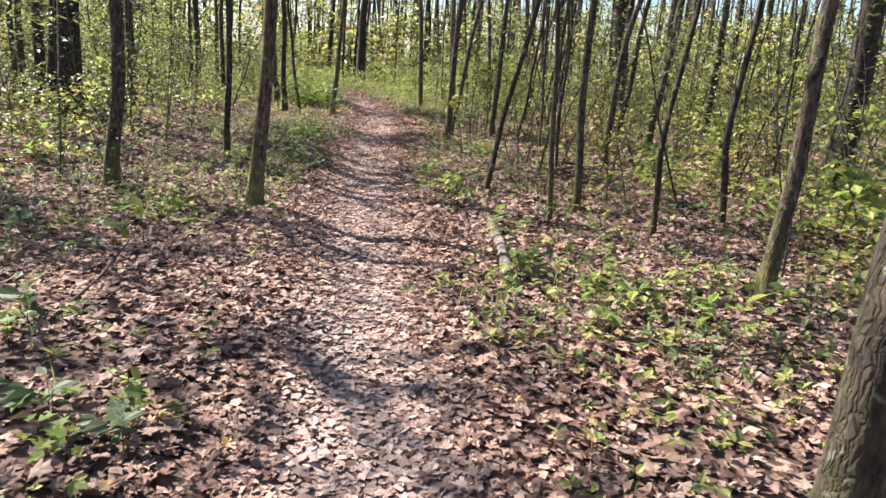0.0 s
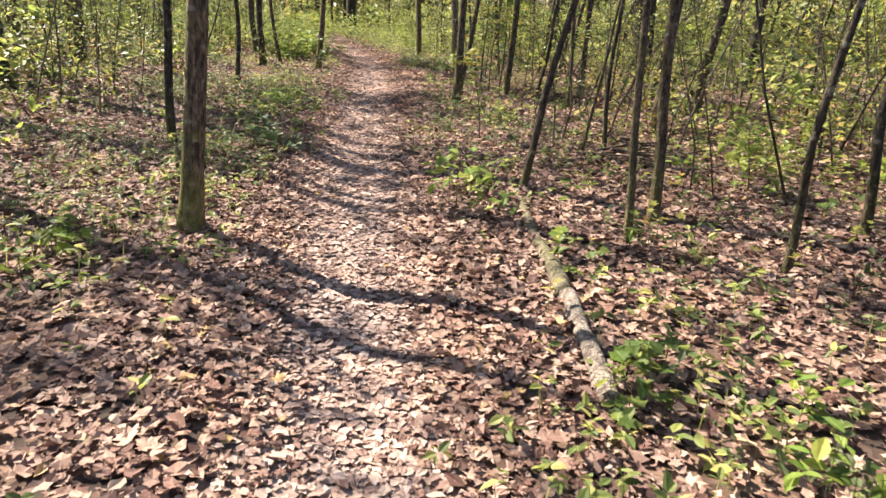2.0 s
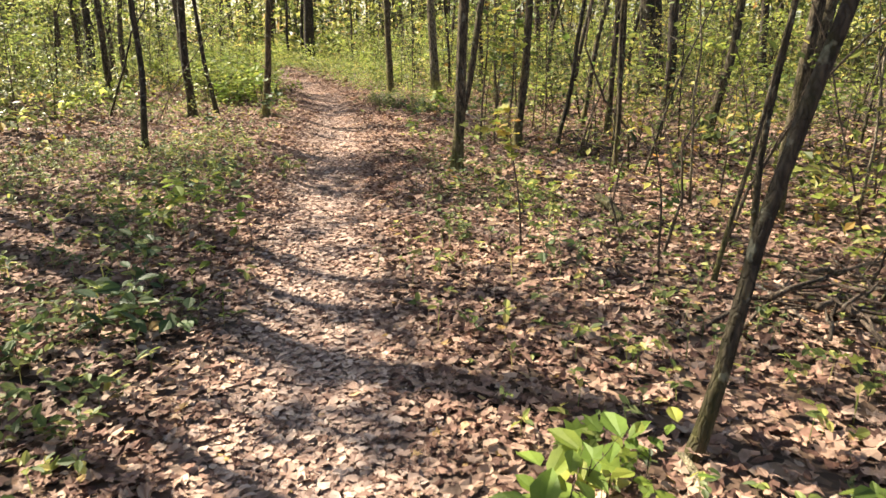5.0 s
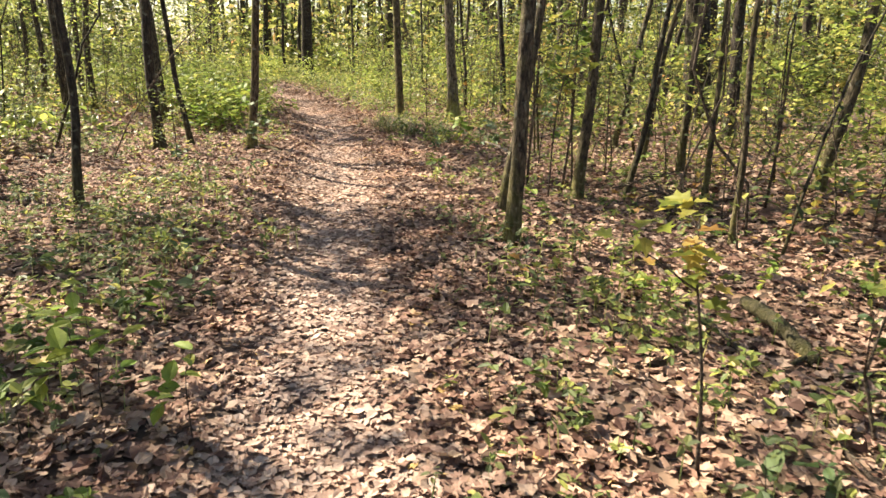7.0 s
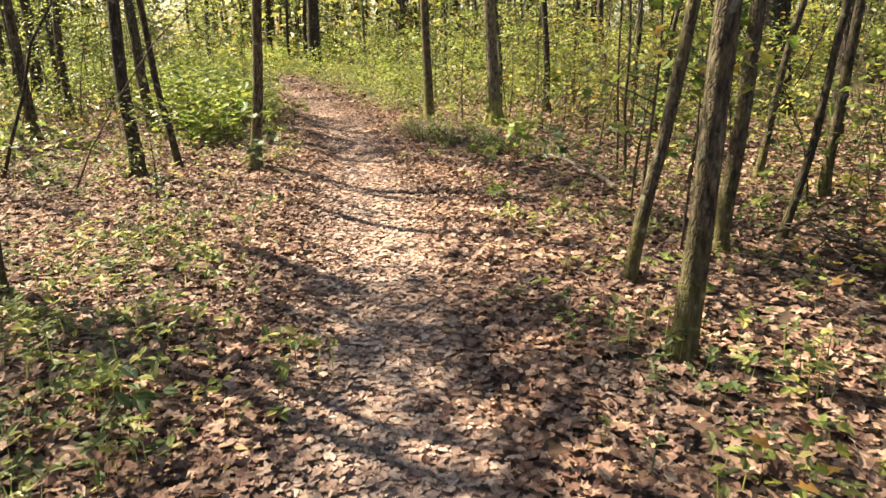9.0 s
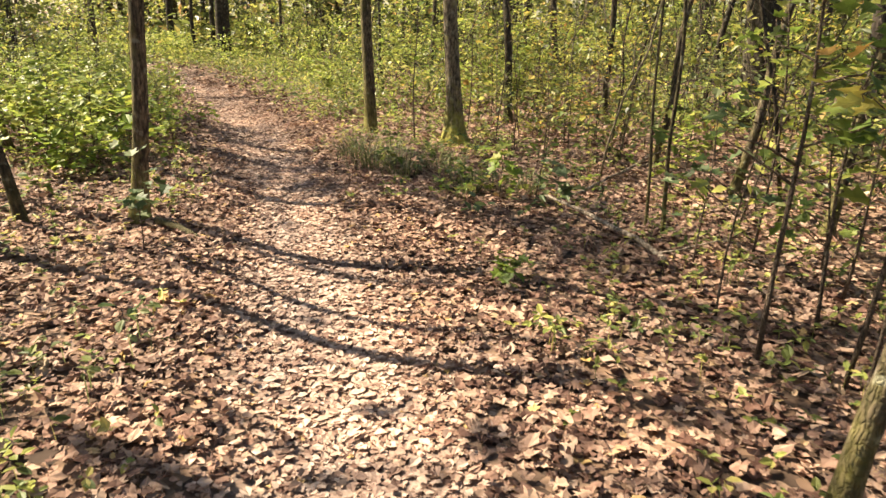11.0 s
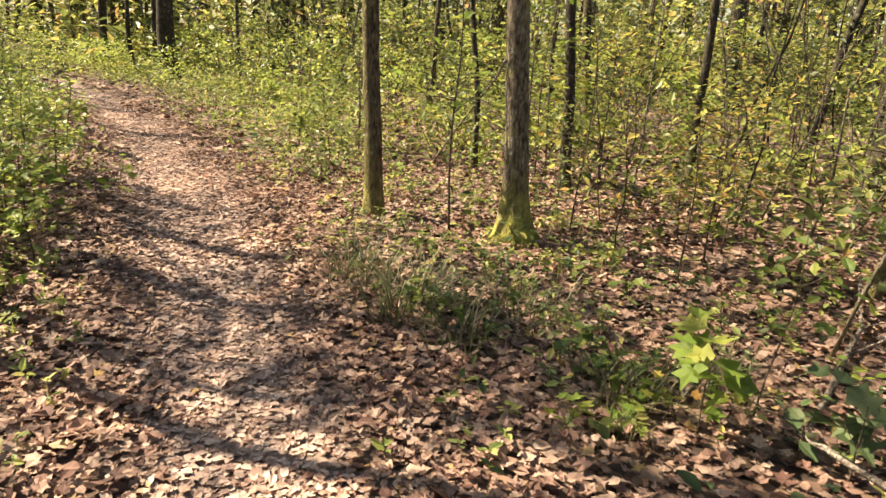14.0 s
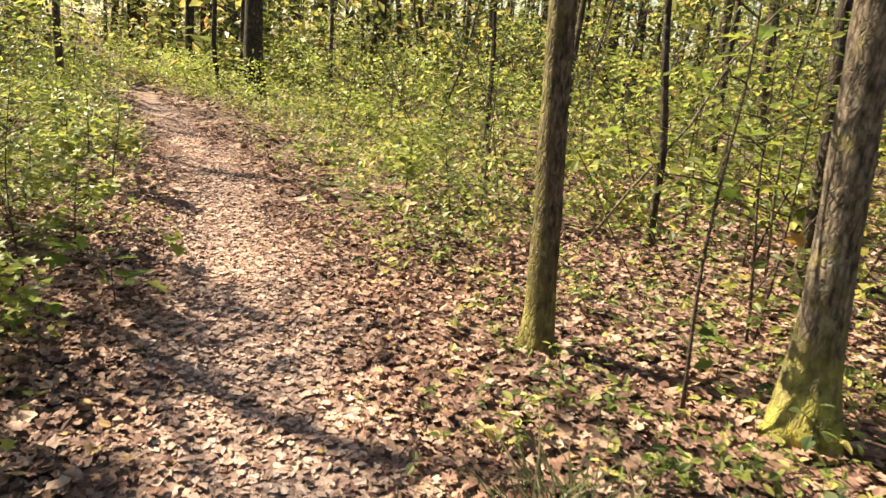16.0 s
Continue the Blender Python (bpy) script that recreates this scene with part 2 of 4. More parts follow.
# blade shapes: length 1 along y, folded along the midrib
OVATE = (np.array([(0, 0, 0), (-0.22, 0.22, 0.06), (-0.3, 0.5, 0.09), (-0.16, 0.8, 0.05), (0, 1, -0.06), (0.16, 0.8, 0.05), (0.3, 0.5, 0.09), (0.22, 0.22, 0.06)], float),
         [(0, 4, 3), (0, 3, 2), (0, 2, 1), (0, 5, 4), (0, 6, 5), (0, 7, 6)])
LOBED = (np.array([(0, 0.0, 0), (-0.18, 0.12, 0.03), (-0.46, 0.22, 0.10), (-0.24, 0.42, 0.03), (-0.40, 0.68, 0.09), (-0.13, 0.70, 0.02), (0, 1.0, -0.05),
                   (0.13, 0.70, 0.02), (0.40, 0.68, 0.09), (0.24, 0.42, 0.03), (0.46, 0.22, 0.10), (0.18, 0.12, 0.03), (0, 0.42, -0.02)], float),
         [(12, i, i - 1) for i in range(1, 12)] + [(12, 0, 11)])
CURLED = (np.array([(0, 0, 0.05), (-0.20, 0.2, 0.10), (-0.30, 0.5, 0.20), (-0.16, 0.82, 0.16), (0.02, 1, 0.12), (0.18, 0.78, 0.0), (0.30, 0.46, 0.14), (0.22, 0.2, 0.02), (0, 0.5, 0.0)], float),
          [(8, i, i - 1) for i in range(1, 8)] + [(8, 0, 7)])
LEAF = (np.array([(0, 0, 0), (-0.28, 0.35, 0.08), (-0.2, 0.74, 0.06), (0, 1, -0.05), (0.2, 0.74, 0.06), (0.28, 0.35, 0.08)], float), [(0, 3, 2), (0, 2, 1), (0, 4, 3), (0, 5, 4)])
STALK = (np.array([(-0.012, 0, 0), (0.012, 0, 0), (0.02, 0.5, 0.02), (0.0, 1, 0)], float), [(0, 1, 2), (0, 2, 3)])
SIMPLE = (np.array([(0, 0, 0), (-0.3, 0.5, 0.07), (0, 1, -0.04), (0.3, 0.5, 0.07)], float), [(0, 2, 1), (0, 3, 2)])


def blades(shape, pos, yaw, pitch, roll, size, wide=1.0, crumple=0.0):
    """Many leaves of one shape: pitch 0 lies flat, positive points up."""
    tv, tf = shape
    pos, size = np.asarray(pos, float), np.asarray(size, float)
    cy, sy, cp, sp, cr, sr = np.cos(yaw), np.sin(yaw), np.cos(pitch), np.sin(pitch), np.cos(roll), np.sin(roll)
    x, y, z = (tv[:, 0] * wide)[None], tv[:, 1][None], tv[:, 2][None]
    x1, z1 = x * cr[:, None] + z * sr[:, None], -x * sr[:, None] + z * cr[:, None]
    y2, z2 = y * cp[:, None] - z1 * sp[:, None], y * sp[:, None] + z1 * cp[:, None]
    v = np.stack([x1 * cy[:, None] - y2 * sy[:, None], x1 * sy[:, None] + y2 * cy[:, None], z2], -1) * size[:, None, None] + pos[:, None]
    k, n = len(tv), len(pos)
    if crumple:
        v = v + rng.normal(0, crumple, v.shape) * size[:, None, None] * np.array([1, 1, 0.9])
    f = (np.asarray(tf)[None] + (np.arange(n) * k)[:, None, None]).reshape(-1, 3)
    return v.reshape(-1, 3), f


def blade_join(sets):
    vs, fs, o = [], [], 0
    for v, f in sets:
        vs.append(v)
        fs.append(f + o)
        o += len(v)
    return np.concatenate(vs), np.concatenate(fs)


def trail_x(y):
    """The trail's centre line."""
    return np.interp(y, (-20, 0, 2.5, 4.5, 7.5, 9.4, 11.3, 13, 15.5, 17.8, 19, 21.3, 23, 25.7, 27.2, 29.7, 37, 60),
                     (3.0, 0.8, 0.41, 0.0, -0.6, -0.92, -1.26, -1.55, -1.85, -2.28, -2.47, -3.05, -3.53, -4.45, -5.0, -6.2, -9.8, -24))


def trail_half(y):
    return (0.33 + 0.05 * np.sin(y * 0.9) + 0.004 * np.clip(y, 0, 30)) * np.interp(y, (24, 28, 31, 36), (1.0, 0.85, 0.62, 0.4))


def wear(x, y):
    d = np.abs(x - trail_x(y)) / trail_half(y)
    return np.clip(1.45 - d, 0, 1)


def ground_z(x, y):
    x, y = np.asarray(x, float), np.asarray(y, float)
    d = (x - trail_x(y)) / (trail_half(y) * 1.35)
    return -0.10 * np.exp(-d * d) + 0.025 * np.sin(1.7 * x + 0.6 * y) * np.cos(1.3 * y - 0.5 * x) + 0.012 * np.sin(4.1 * x + 2.2 * y)


def gz(x, y):
    return float(ground_z(x, y))


# ---- ground: one sheet, fine by the trail and coarse out to the horizon ----
def build_ground():
    xs = np.concatenate([[-900, -300, -120, -60, -35], np.arange(-20, -8, 0.6), np.arange(-8, 7, 0.12), np.arange(7, 20, 0.6), [35, 60, 120, 300, 900]])
    ys = np.concatenate([[-900, -300, -100, -40, -15], np.arange(-6, 0, 0.5), np.arange(0, 32, 0.12), np.arange(32, 60, 0.8), [80, 130, 300, 900]])
    gx, gy = np.meshgrid(xs, ys)
    v = np.stack([gx, gy, ground_z(gx, gy)], -1).reshape(-1, 3)
    nx, ny = len(xs), len(ys)
    i = (np.arange(ny - 1)[:, None] * nx + np.arange(nx - 1)[None]).reshape(-1)
    f = np.stack([i, i + 1, i + nx + 1, i + nx], -1)
    me = mesh_of("ground", v, f, GROUND, True)
    at = me.attributes.new("worn", "FLOAT", "POINT")
    at.data.foreach_set("value", wear(v[:, 0], v[:, 1]) * 0.9)
    tagged(new("ground", me), "brown forest soil with a worn footpath", "ground", kind="structure")


build_ground()


# ---- fallen leaves ----
def build_litter():
    sets = []

    def scatter(n, x0, x1, y0, y1, small, large, rel):
        y = rng.uniform(y0, y1, n)
        x = rng.uniform(x0, x1, n) + (trail_x(y) if rel else 0)
        w = wear(x, y)
        keep = rng.random(n) > 0.45 * w
        x, y, w = x[keep], y[keep], w[keep]
        n = len(x)
        size = rng.uniform(small, large, n) * (1 - 0.3 * w)
        z = ground_z(x, y) + rng.uniform(0.002, 0.04, n) * (1 - 0.6 * w)
        tilt = 0.23 * (1 - 0.5 * w)
        kind = rng.choice(3, n, p=(0.5, 0.35, 0.15))
        for k, shape in enumerate((LOBED, CURLED, OVATE)):
            s = kind == k
            m = int(s.sum())
            flip = np.where(rng.random(m) < 0.4, np.pi, 0)
            sets.append(blades(shape, np.stack([x[s], y[s], z[s]], -1), rng.uniform(0, 6.283, m), rng.normal(0, 1, m) * tilt[s],
                               rng.normal(0, 1, m) * tilt[s] + flip, size[s], rng.uniform(0.95, 1.35), 0.058))

    scatter(64000, -3.2, 3.6, 0.5, 25, 0.035, 0.088, True)
    scatter(39000, -1.1, 1.1, 0.5, 30, 0.025, 0.068, True)
    scatter(15000, 0.9, 5.0, 1, 25, 0.04, 0.08, True)
    scatter(8000, -3.6, -0.9, 1, 25, 0.04, 0.08, True)
    scatter(15000, -8.5, -3.2, 2, 30, 0.07, 0.13, True)
    scatter(14000, 3.6, 9.5, 3, 30, 0.07, 0.13, True)
    scatter(7000, -5, 8, 25, 42, 0.09, 0.17, True)
    # trodden fragments pressed flat along the footpath
    n = 46000
    y = rng.uniform(0.5, 31, n)
    x = trail_x(y) + rng.normal(0, 0.62, n) * trail_half(y)
    p = np.stack([x, y, ground_z(x, y) + rng.uniform(0.002, 0.018, n)], -1)
    v, f = blades(LEAF, p, rng.uniform(0, 6.283, n), rng.normal(0, 0.13, n), rng.normal(0, 0.13, n), rng.uniform(0.022, 0.062, n), 1.3, 0.05)
    tagged(new("leaf_litter", mesh_of("leaf_litter", v, f, PATH_LITTER)), "pale trodden leaf fragments along the footpath", "leaf litter", kind="stuff")
    v, f = blade_join(sets)
    tagged(new("leaf_litter", mesh_of("leaf_litter", v, f, LITTER)), "dry tan and brown fallen leaves covering the forest floor", "leaf litter", kind="stuff")


build_litter()


# ---- trees ----
def trunk_line(height, lean, bow, wiggle, n, seed):
    r = np.random.default_rng(seed)
    h = np.linspace(0, 1, n) ** 1.25 * height
    ph = r.uniform(0, 6.283, 4)
    fall = 1.0 / (1.0 + np.maximum(h - 3.0, 0) * 0.16)
    wx = wiggle * (np.sin(h * 1.35 + ph[0]) + 0.5 * np.sin(h * 3.1 + ph[1]))
    wy = wiggle * (np.sin(h * 1.25 + ph[2]) + 0.5 * np.sin(h * 2.7 + ph[3]))
    s = np.clip(h / 0.8, 0, 1)
    x = lean[0] * h * fall + bow[0] * h * h * fall * 0.5 + (wx - wx[0]) * s
    y = lean[1] * h * fall + bow[1] * h * h * fall * 0.5 + (wy - wy[0]) * s
    return np.stack([x, y, h], -1)


def crown_blades(r, centres, count, spread, size, shape=SIMPLE):
    c = centres[r.integers(0, len(centres), count)]
    p = c + r.normal(0, 1, (count, 3)) * np.array([spread, spread, spread * 0.65])
    return blades(shape, p, r.uniform(0, 6.283, count), r.normal(-0.25, 0.45, count), r.normal(0, 0.5, count), r.uniform(0.7, 1.3, count) * size)


def tree(x, y, diameter, lean=(0.0, 0.0), height=None, bow=(0.0, 0.0), wiggle=0.03, mat=None, flare=1.5, label="", crown=True, seed=None, low=0, dense=1.0):
    """A woodland tree: tapered trunk with a root flare, limbs and a broken crown."""
    seed = int(abs(x * 131 + y * 977)) if seed is None else seed
    r = np.random.default_rng(seed)
    rad = diameter / 2
    height = height or (4.0 + 62 * diameter if diameter < 0.16 else 12 + 10 * diameter)
    mat = mat or BARK
    name = "tree" if diameter > 0.07 else "young_tree"
    root = thing(name, x, y, gz(x, y) - 0.03, label or ("slender grey-brown tree trunk rising from leaf litter" if diameter < 0.2 else "thick dark tree trunk in the woods"), "tree")
    n = 52
    if diameter < 0.1:
        wiggle *= 1.5
    line = trunk_line(height, lean, bow, wiggle, n, seed)
    prof = (1 - 0.78 * (line[:, 2] / height) ** 0.9) * rad
    prof = prof * (1 + (flare - 1) * np.exp(-line[:, 2] / (0.09 + diameter * 0.8)))
    sides = 16 if diameter > 0.09 else 8
    v, f = tube(line, prof, sides, 0.045)
    if diameter > 0.09:
        # buttress roots: the foot swells along a few directions
        ang = np.arctan2(v[:, 1] - np.repeat(line[:, 1], sides), v[:, 0] - np.repeat(line[:, 0], sides))
        foot = np.exp(-v[:, 2] / 0.10)
        k = 1 + 0.28 * foot * np.cos(ang * r.integers(3, 5) + r.uniform(0, 6))
        cx, cy = np.repeat(line[:, 0], sides), np.repeat(line[:, 1], sides)
        v[:, 0], v[:, 1] = cx + (v[:, 0] - cx) * k, cy + (v[:, 1] - cy) * k
    part("trunk", mesh_of("trunk", v, f, mat, True), root)
    # limbs
    ends = []
    limbs = 4 if diameter < 0.1 else 6
    for i in range(limbs):
        q = r.uniform(0.5, 0.92)
        a = r.uniform(0, 6.283)
        k = min(int(q ** 0.8 * (n - 1)), n - 2)
        length = height * r.uniform(0.14, 0.28) * (1.3 - q)  + 0.5
        s = np.linspace(0, 1, 7)[:, None]
        d = np.array([math.cos(a), math.sin(a), 0.0])
        pts = line[k] + d * length * s + np.array([0, 0, 1.0]) * length * (0.35 * s + 0.35 * s * s) + r.normal(0, 0.03, (7, 3)) * length * s
        lv, lf = tube(pts, np.linspace(prof[k] * 0.55, 0.008, 7), 6, 0.05)
        part("limb", mesh_of("limb", lv, lf, mat, True), root)
        ends += [pts[3], pts[5], pts[6]]
    ends += [line[-1], line[-2], line[-4]]
    # low twigs with a few leaves
    if crown:
        cs = np.array(ends)
        cnt = int((110 + 950 * diameter) * dense)
        v, f = crown_blades(r, cs, cnt, 0.35 + 1.6 * diameter + 0.03 * height, 0.17)
        tagged(part("crown", mesh_of("crown", v, f, CANOPY), root), kind="stuff")
    if low:
        for i in range(low):
            k = r.integers(6, 24)
            a = r.uniform(0, 6.283)
            length = r.uniform(0.3, 0.8)
            s = np.linspace(0, 1, 5)[:, None]
            pts = line[k] + np.array([math.cos(a), math.sin(a), 0.35]) * length * s + r.normal(0, 0.03, (5, 3)) * s
            tv, tf = tube(pts, np.linspace(0.006, 0.002, 5), 5)
            twig = part("twig", mesh_of("twig", tv, tf, TWIG), root)
            v, f = crown_blades(r, pts[2:], 14, 0.10, 0.08, OVATE)
            tagged(part("leaf_spray", mesh_of("leaf_spray", v, f, GREEN), twig), kind="stuff")
    return root


def leafy_stem(root, r, height, stem_r, branches, leaves, size, spread, leaf_mat, shape=OVATE, bare=0.3, lean=(0.0, 0.0), bark=None, droop=-0.2, single=False):
    """Stem, side branches and leaves under root."""
    n = 9
    s = np.linspace(0, 1, n)
    ph = r.uniform(0, 6.283, 2)
    line = np.stack([lean[0] * height * s + 0.035 * height * np.sin(s * 5 + ph[0]) * s, lean[1] * height * s + 0.035 * height * np.sin(s * 4 + ph[1]) * s, height * s], -1)
    v, f = tube(line, np.linspace(stem_r, stem_r * 0.3, n), 6, 0.08)
    part("stem", mesh_of("stem", v, f, bark or TWIG, True), root)
    tips = [line[-1], line[-2]]
    sticks = []
    for i in range(branches):
        q = r.uniform(bare, 0.97)
        o = np.array([np.interp(q, s, line[:, j]) for j in range(3)])
        a = r.uniform(0, 6.283)
        length = spread * r.uniform(0.5, 1.1) * (1.15 - 0.5 * q)
        u = np.linspace(0, 1, 5)[:, None]
        pts = o + np.array([math.cos(a), math.sin(a), r.uniform(0.15, 0.7)]) * length * u + r.normal(0, 0.05, (5, 3)) * length * u
        sticks.append(tube(pts, np.linspace(stem_r * 0.45, stem_r * 0.15, 5), 4))
        tips += [pts[2], pts[3], pts[4], pts[4]]
    if single == "all":
        for v, f in sticks:
            part("branch", mesh_of("branch", v, f, bark or TWIG, True), root)
    elif sticks:
        v, f = join(sticks)
        tagged(part("branchwork", mesh_of("branchwork", v, f, bark or TWIG, True), root), kind="stuff")
    tips = np.array(tips)
    c = tips[r.integers(0, len(tips), leaves)] + r.normal(0, 1, (leaves, 3)) * spread * 0.13
    yaw, pitch, roll, length = r.uniform(0, 6.283, leaves), r.normal(droop, 0.3, leaves), r.normal(0, 0.35, leaves), r.uniform(0.65, 1.3, leaves) * size
    if single:
        blade = mesh_of("leaf", shape[0], shape[1], leaf_mat)
        for i in range(leaves):
            ob = part("leaf", blade, root)
            ob.matrix_basis = Matrix.LocRotScale(Vector(c[i]), Euler((pitch[i], roll[i], yaw[i])), (length[i],) * 3)
        return root
    v, f = blades(shape, c, yaw, pitch, roll, length)
    tagged(part("foliage", mesh_of("foliage", v, f, leaf_mat), root), kind="stuff")
    return root


def sapling(x, y, height, leaves, size, mat, label, lean=(0.0, 0.0), branches=7, spread=0.4, stem_r=0.008, seed=1, shape=OVATE, bare=0.35, group=""):
    root = thing("sapling", x, y, gz(x, y) - 0.02, label, "sapling", group)
    return leafy_stem(root, np.random.default_rng(seed), height, stem_r, branches, leaves, size, spread, mat, shape, bare, lean, single="all")


# trees beside the first stretch
tree(-1.43, 6.55, 0.135, (0.10, 0.0), 11, (-0.03, 0.0), 0.012, BARK_MOSS, 1.35, "straight tree with ridged bark, moss along one flank")
tree(-2.58, 8.85, 0.085, (-0.02, 0.0), 9, (0.0, 0.0), 0.02, BARK_DARK, 1.3, "slim dark tree with a gentle kink")
tree(-2.87, 6.67, 0.13, (0.06, 0.0), 11, mat=BARK, low=5, label="grey-brown tree with leafy twigs on its trunk")
tree(-6.6, 12.0, 0.38, (0.04, 0.0), 17, mat=BARK_DARK, wiggle=0.02)
tree(0.66, 8.10, 0.06, (0.19, 0.01), 8, (0.03, 0.0), 0.022, BARK_DARK, 1.3, "thin dark young tree leaning sideways out of the leaves")
tree(1.31, 6.85, 0.055, (-0.06, 0.0), 7, wiggle=0.018, mat=BARK, flare=1.2, label="thin grey young tree standing in leaf litter")
tree(1.63, 7.64, 0.085, (-0.03, 0.0), 10, (0.025, 0.0), 0.02, BARK, 1.35, "slender forked grey tree in leaf litter")
tree(2.21, 6.60, 0.055, (0.03, 0.0), 7, (0.05, 0.0), 0.03, BARK_DARK, 1.3)
tree(3.07, 7.49, 0.075, (-0.01, 0.0), 8, (0.03, 0.0), 0.035, BARK_DARK, 1.3)
tree(2.61, 4.90, 0.11, (0.01, 0.0), 10, (0.0, 0.0), 0.02, BARK, 1.4, "leaning grey tree lit along its trunk")
tree(5.33, 10.27, 0.34, (0.0, 0.0), 17, mat=BARK_DARK, wiggle=0.02)
tree(1.80, 2.05, 0.17, (0.06, 0.02), 12, mat=BARK_DARK, wiggle=0.012, flare=1.3, label="rough grey-brown trunk with pale lichen patches")
tree(3.15, 15.68, 0.12, (0.13, 0.01), 11, wiggle=0.03)
tree(2.42, 11.65, 0.11, (0.03, 0.0), 10, (0.05, 0.0), 0.04, BARK, low=3)
tree(1.49, 13.54, 0.055, (-0.045, 0.0), 8)
tree(1.33, 9.9, 0.032, (0.10, 0.0), 5, wiggle=0.02)
tree(1.10, 15.43, 0.065, (0.137, 0.0), 8, wiggle=0.03, mat=BARK_DARK)
# taller trees added back on the sunny side, crowns thickened to shade the ground
tree(-7.6, 15.9, 0.20, (0.02, 0.0), 13, mat=BARK, dense=1.5)
tree(-8.6, 14.2, 0.22, (0.0, 0.0), 14, mat=BARK_DARK, dense=3.0)
tree(-10.2, 25.4, 0.22, (0.0, 0.0), 13, mat=BARK_DARK, dense=3.0)
# trees of the middle stretch
tree(-0.21, 13.40, 0.115, (0.035, 0.0), 12, wiggle=0.012, mat=BARK, flare=1.35, label="straight grey tree growing beside a thinner one")
tree(-0.22, 14.43, 0.085, (0.06, 0.0), 10, (0.05, 0.0), 0.02, BARK, 1.3, "thin lichen-mottled tree leaning beside a thicker one")
tree(0.55, 15.15, 0.108, (0.03, 0.0), 11, wiggle=0.015, mat=BARK)
tree(1.82, 15.21, 0.06, (0.04, 0.0), 8, wiggle=0.03)
tree(1.70, 19.02, 0.09, (0.143, 0.0), 10, wiggle=0.03)
tree(3.54, 14.12, 0.16, (0.05, 0.0), 12, (0.03, 0.0), 0.03, BARK, low=4)
tree(1.57, 9.97, 0.046, (-0.05, 0.0), 7, wiggle=0.03, mat=BARK_DARK, flare=1.3)
tree(-3.86, 14.1, 0.08, (0.03, 0.0), 9, (-0.03, 0.0), 0.03, BARK_DARK, label="crooked dark tree in low undergrowth")
tree(-4.50, 17.39, 0.13, (-0.04, 0.0), 12, wiggle=0.02, mat=BARK_DARK)
# unseen crown of the next tree thickened to shade the floor down-sun
tree(-5.75, 20.69, 0.15, (-0.08, 0.0), 13, mat=BARK, dense=4.0)
tree(-4.27, 17.85, 0.08, (-0.11, 0.0), 9, wiggle=0.02, mat=BARK_DARK)
tree(1.80, 17.68, 0.085, (0.117, 0.0), 10, wiggle=0.02)
tree(2.04, 16.77, 0.095, (-0.04, 0.0), 10, wiggle=0.03)
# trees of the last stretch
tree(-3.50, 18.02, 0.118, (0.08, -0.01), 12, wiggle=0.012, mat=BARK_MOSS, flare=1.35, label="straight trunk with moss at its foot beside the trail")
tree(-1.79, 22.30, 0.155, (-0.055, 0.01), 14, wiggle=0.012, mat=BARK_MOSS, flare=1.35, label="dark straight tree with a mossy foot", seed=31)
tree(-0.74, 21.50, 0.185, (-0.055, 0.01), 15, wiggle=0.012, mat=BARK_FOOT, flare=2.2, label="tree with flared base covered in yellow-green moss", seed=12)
tree(0.30, 23.5, 0.12, (-0.09, 0.01), 11, wiggle=0.015, mat=BARK_DARK)
tree(-0.50, 24.5, 0.075, (-0.09, 0.0), 9, wiggle=0.02, mat=BARK_DARK)
tree(0.40, 17.83, 0.028, (-0.06, 0.0), 5, wiggle=0.03, flare=1.1, label="thin upright pole sapling with dark bark")
tree(0.42, 17.55, 0.036, (-0.02, 0.0), 5, wiggle=0.035, flare=1.1, label="thin upright pole sapling with dark bark")
tree(4.45, 23.8, 0.56, (-0.09, 0.01), 20, wiggle=0.015, mat=BARK_DARK, flare=1.3, label="massive dark tree trunk among saplings")
tree(1.37, 20.22, 0.075, (0.05, 0.0), 7, (0.10, 0.0), 0.04, BARK, 1.4, low=4)
tree(2.29, 28.5, 0.17, (-0.11, 0.01), 13, mat=BARK)
tree(1.97, 24.0, 0.105, (-0.043, 0.0), 11, mat=BARK_DARK)
tree(3.92, 24.83, 0.113, (0.145, -0.02), 11, mat=BARK_DARK)
tree(1.44, 28.2, 0.10, (-0.034, 0.0), 10, mat=BARK_DARK)
tree(-1.59, 27.75, 0.065, (-0.06, 0.0), 9, mat=BARK_DARK)
tree(-0.6, 28.6, 0.10, (0.05, 0.0), 10)
tree(-8.36, 30.63, 0.135, (0.05, 0.0), 12, mat=BARK)
tree(-8.4, 37.5, 0.24, (0.03, 0.0), 15, mat=BARK_DARK)
tree(-7.2, 35.6, 0.12, (-0.01, 0.0), 11, mat=BARK_DARK)
tree(-7.1, 37.4, 0.17, (0.03, 0.0), 13, mat=BARK_DARK)
tree(-6.2, 34.8, 0.42, (0.02, 0.0), 17, mat=BARK_DARK)
tree(-4.5, 34.7, 0.10, (0.0, 0.0), 10, mat=BARK)
tree(8.0, 34.0, 0.45, (-0.05, 0.0), 18, mat=BARK_DARK)
tree(10.0, 31.0, 0.30, (-0.05, 0.0), 16, mat=BARK_DARK)

PLACED = [(o.location.x, o.location.y) for o in scene.objects if o.name.split(".")[0] in ("tree", "young_tree")]


def free(x, y, gap):
    return all((x - a) ** 2 + (y - b) ** 2 > gap * gap for a, b in PLACED)


def side_of_trail(x, y):
    return x - float(trail_x(y))


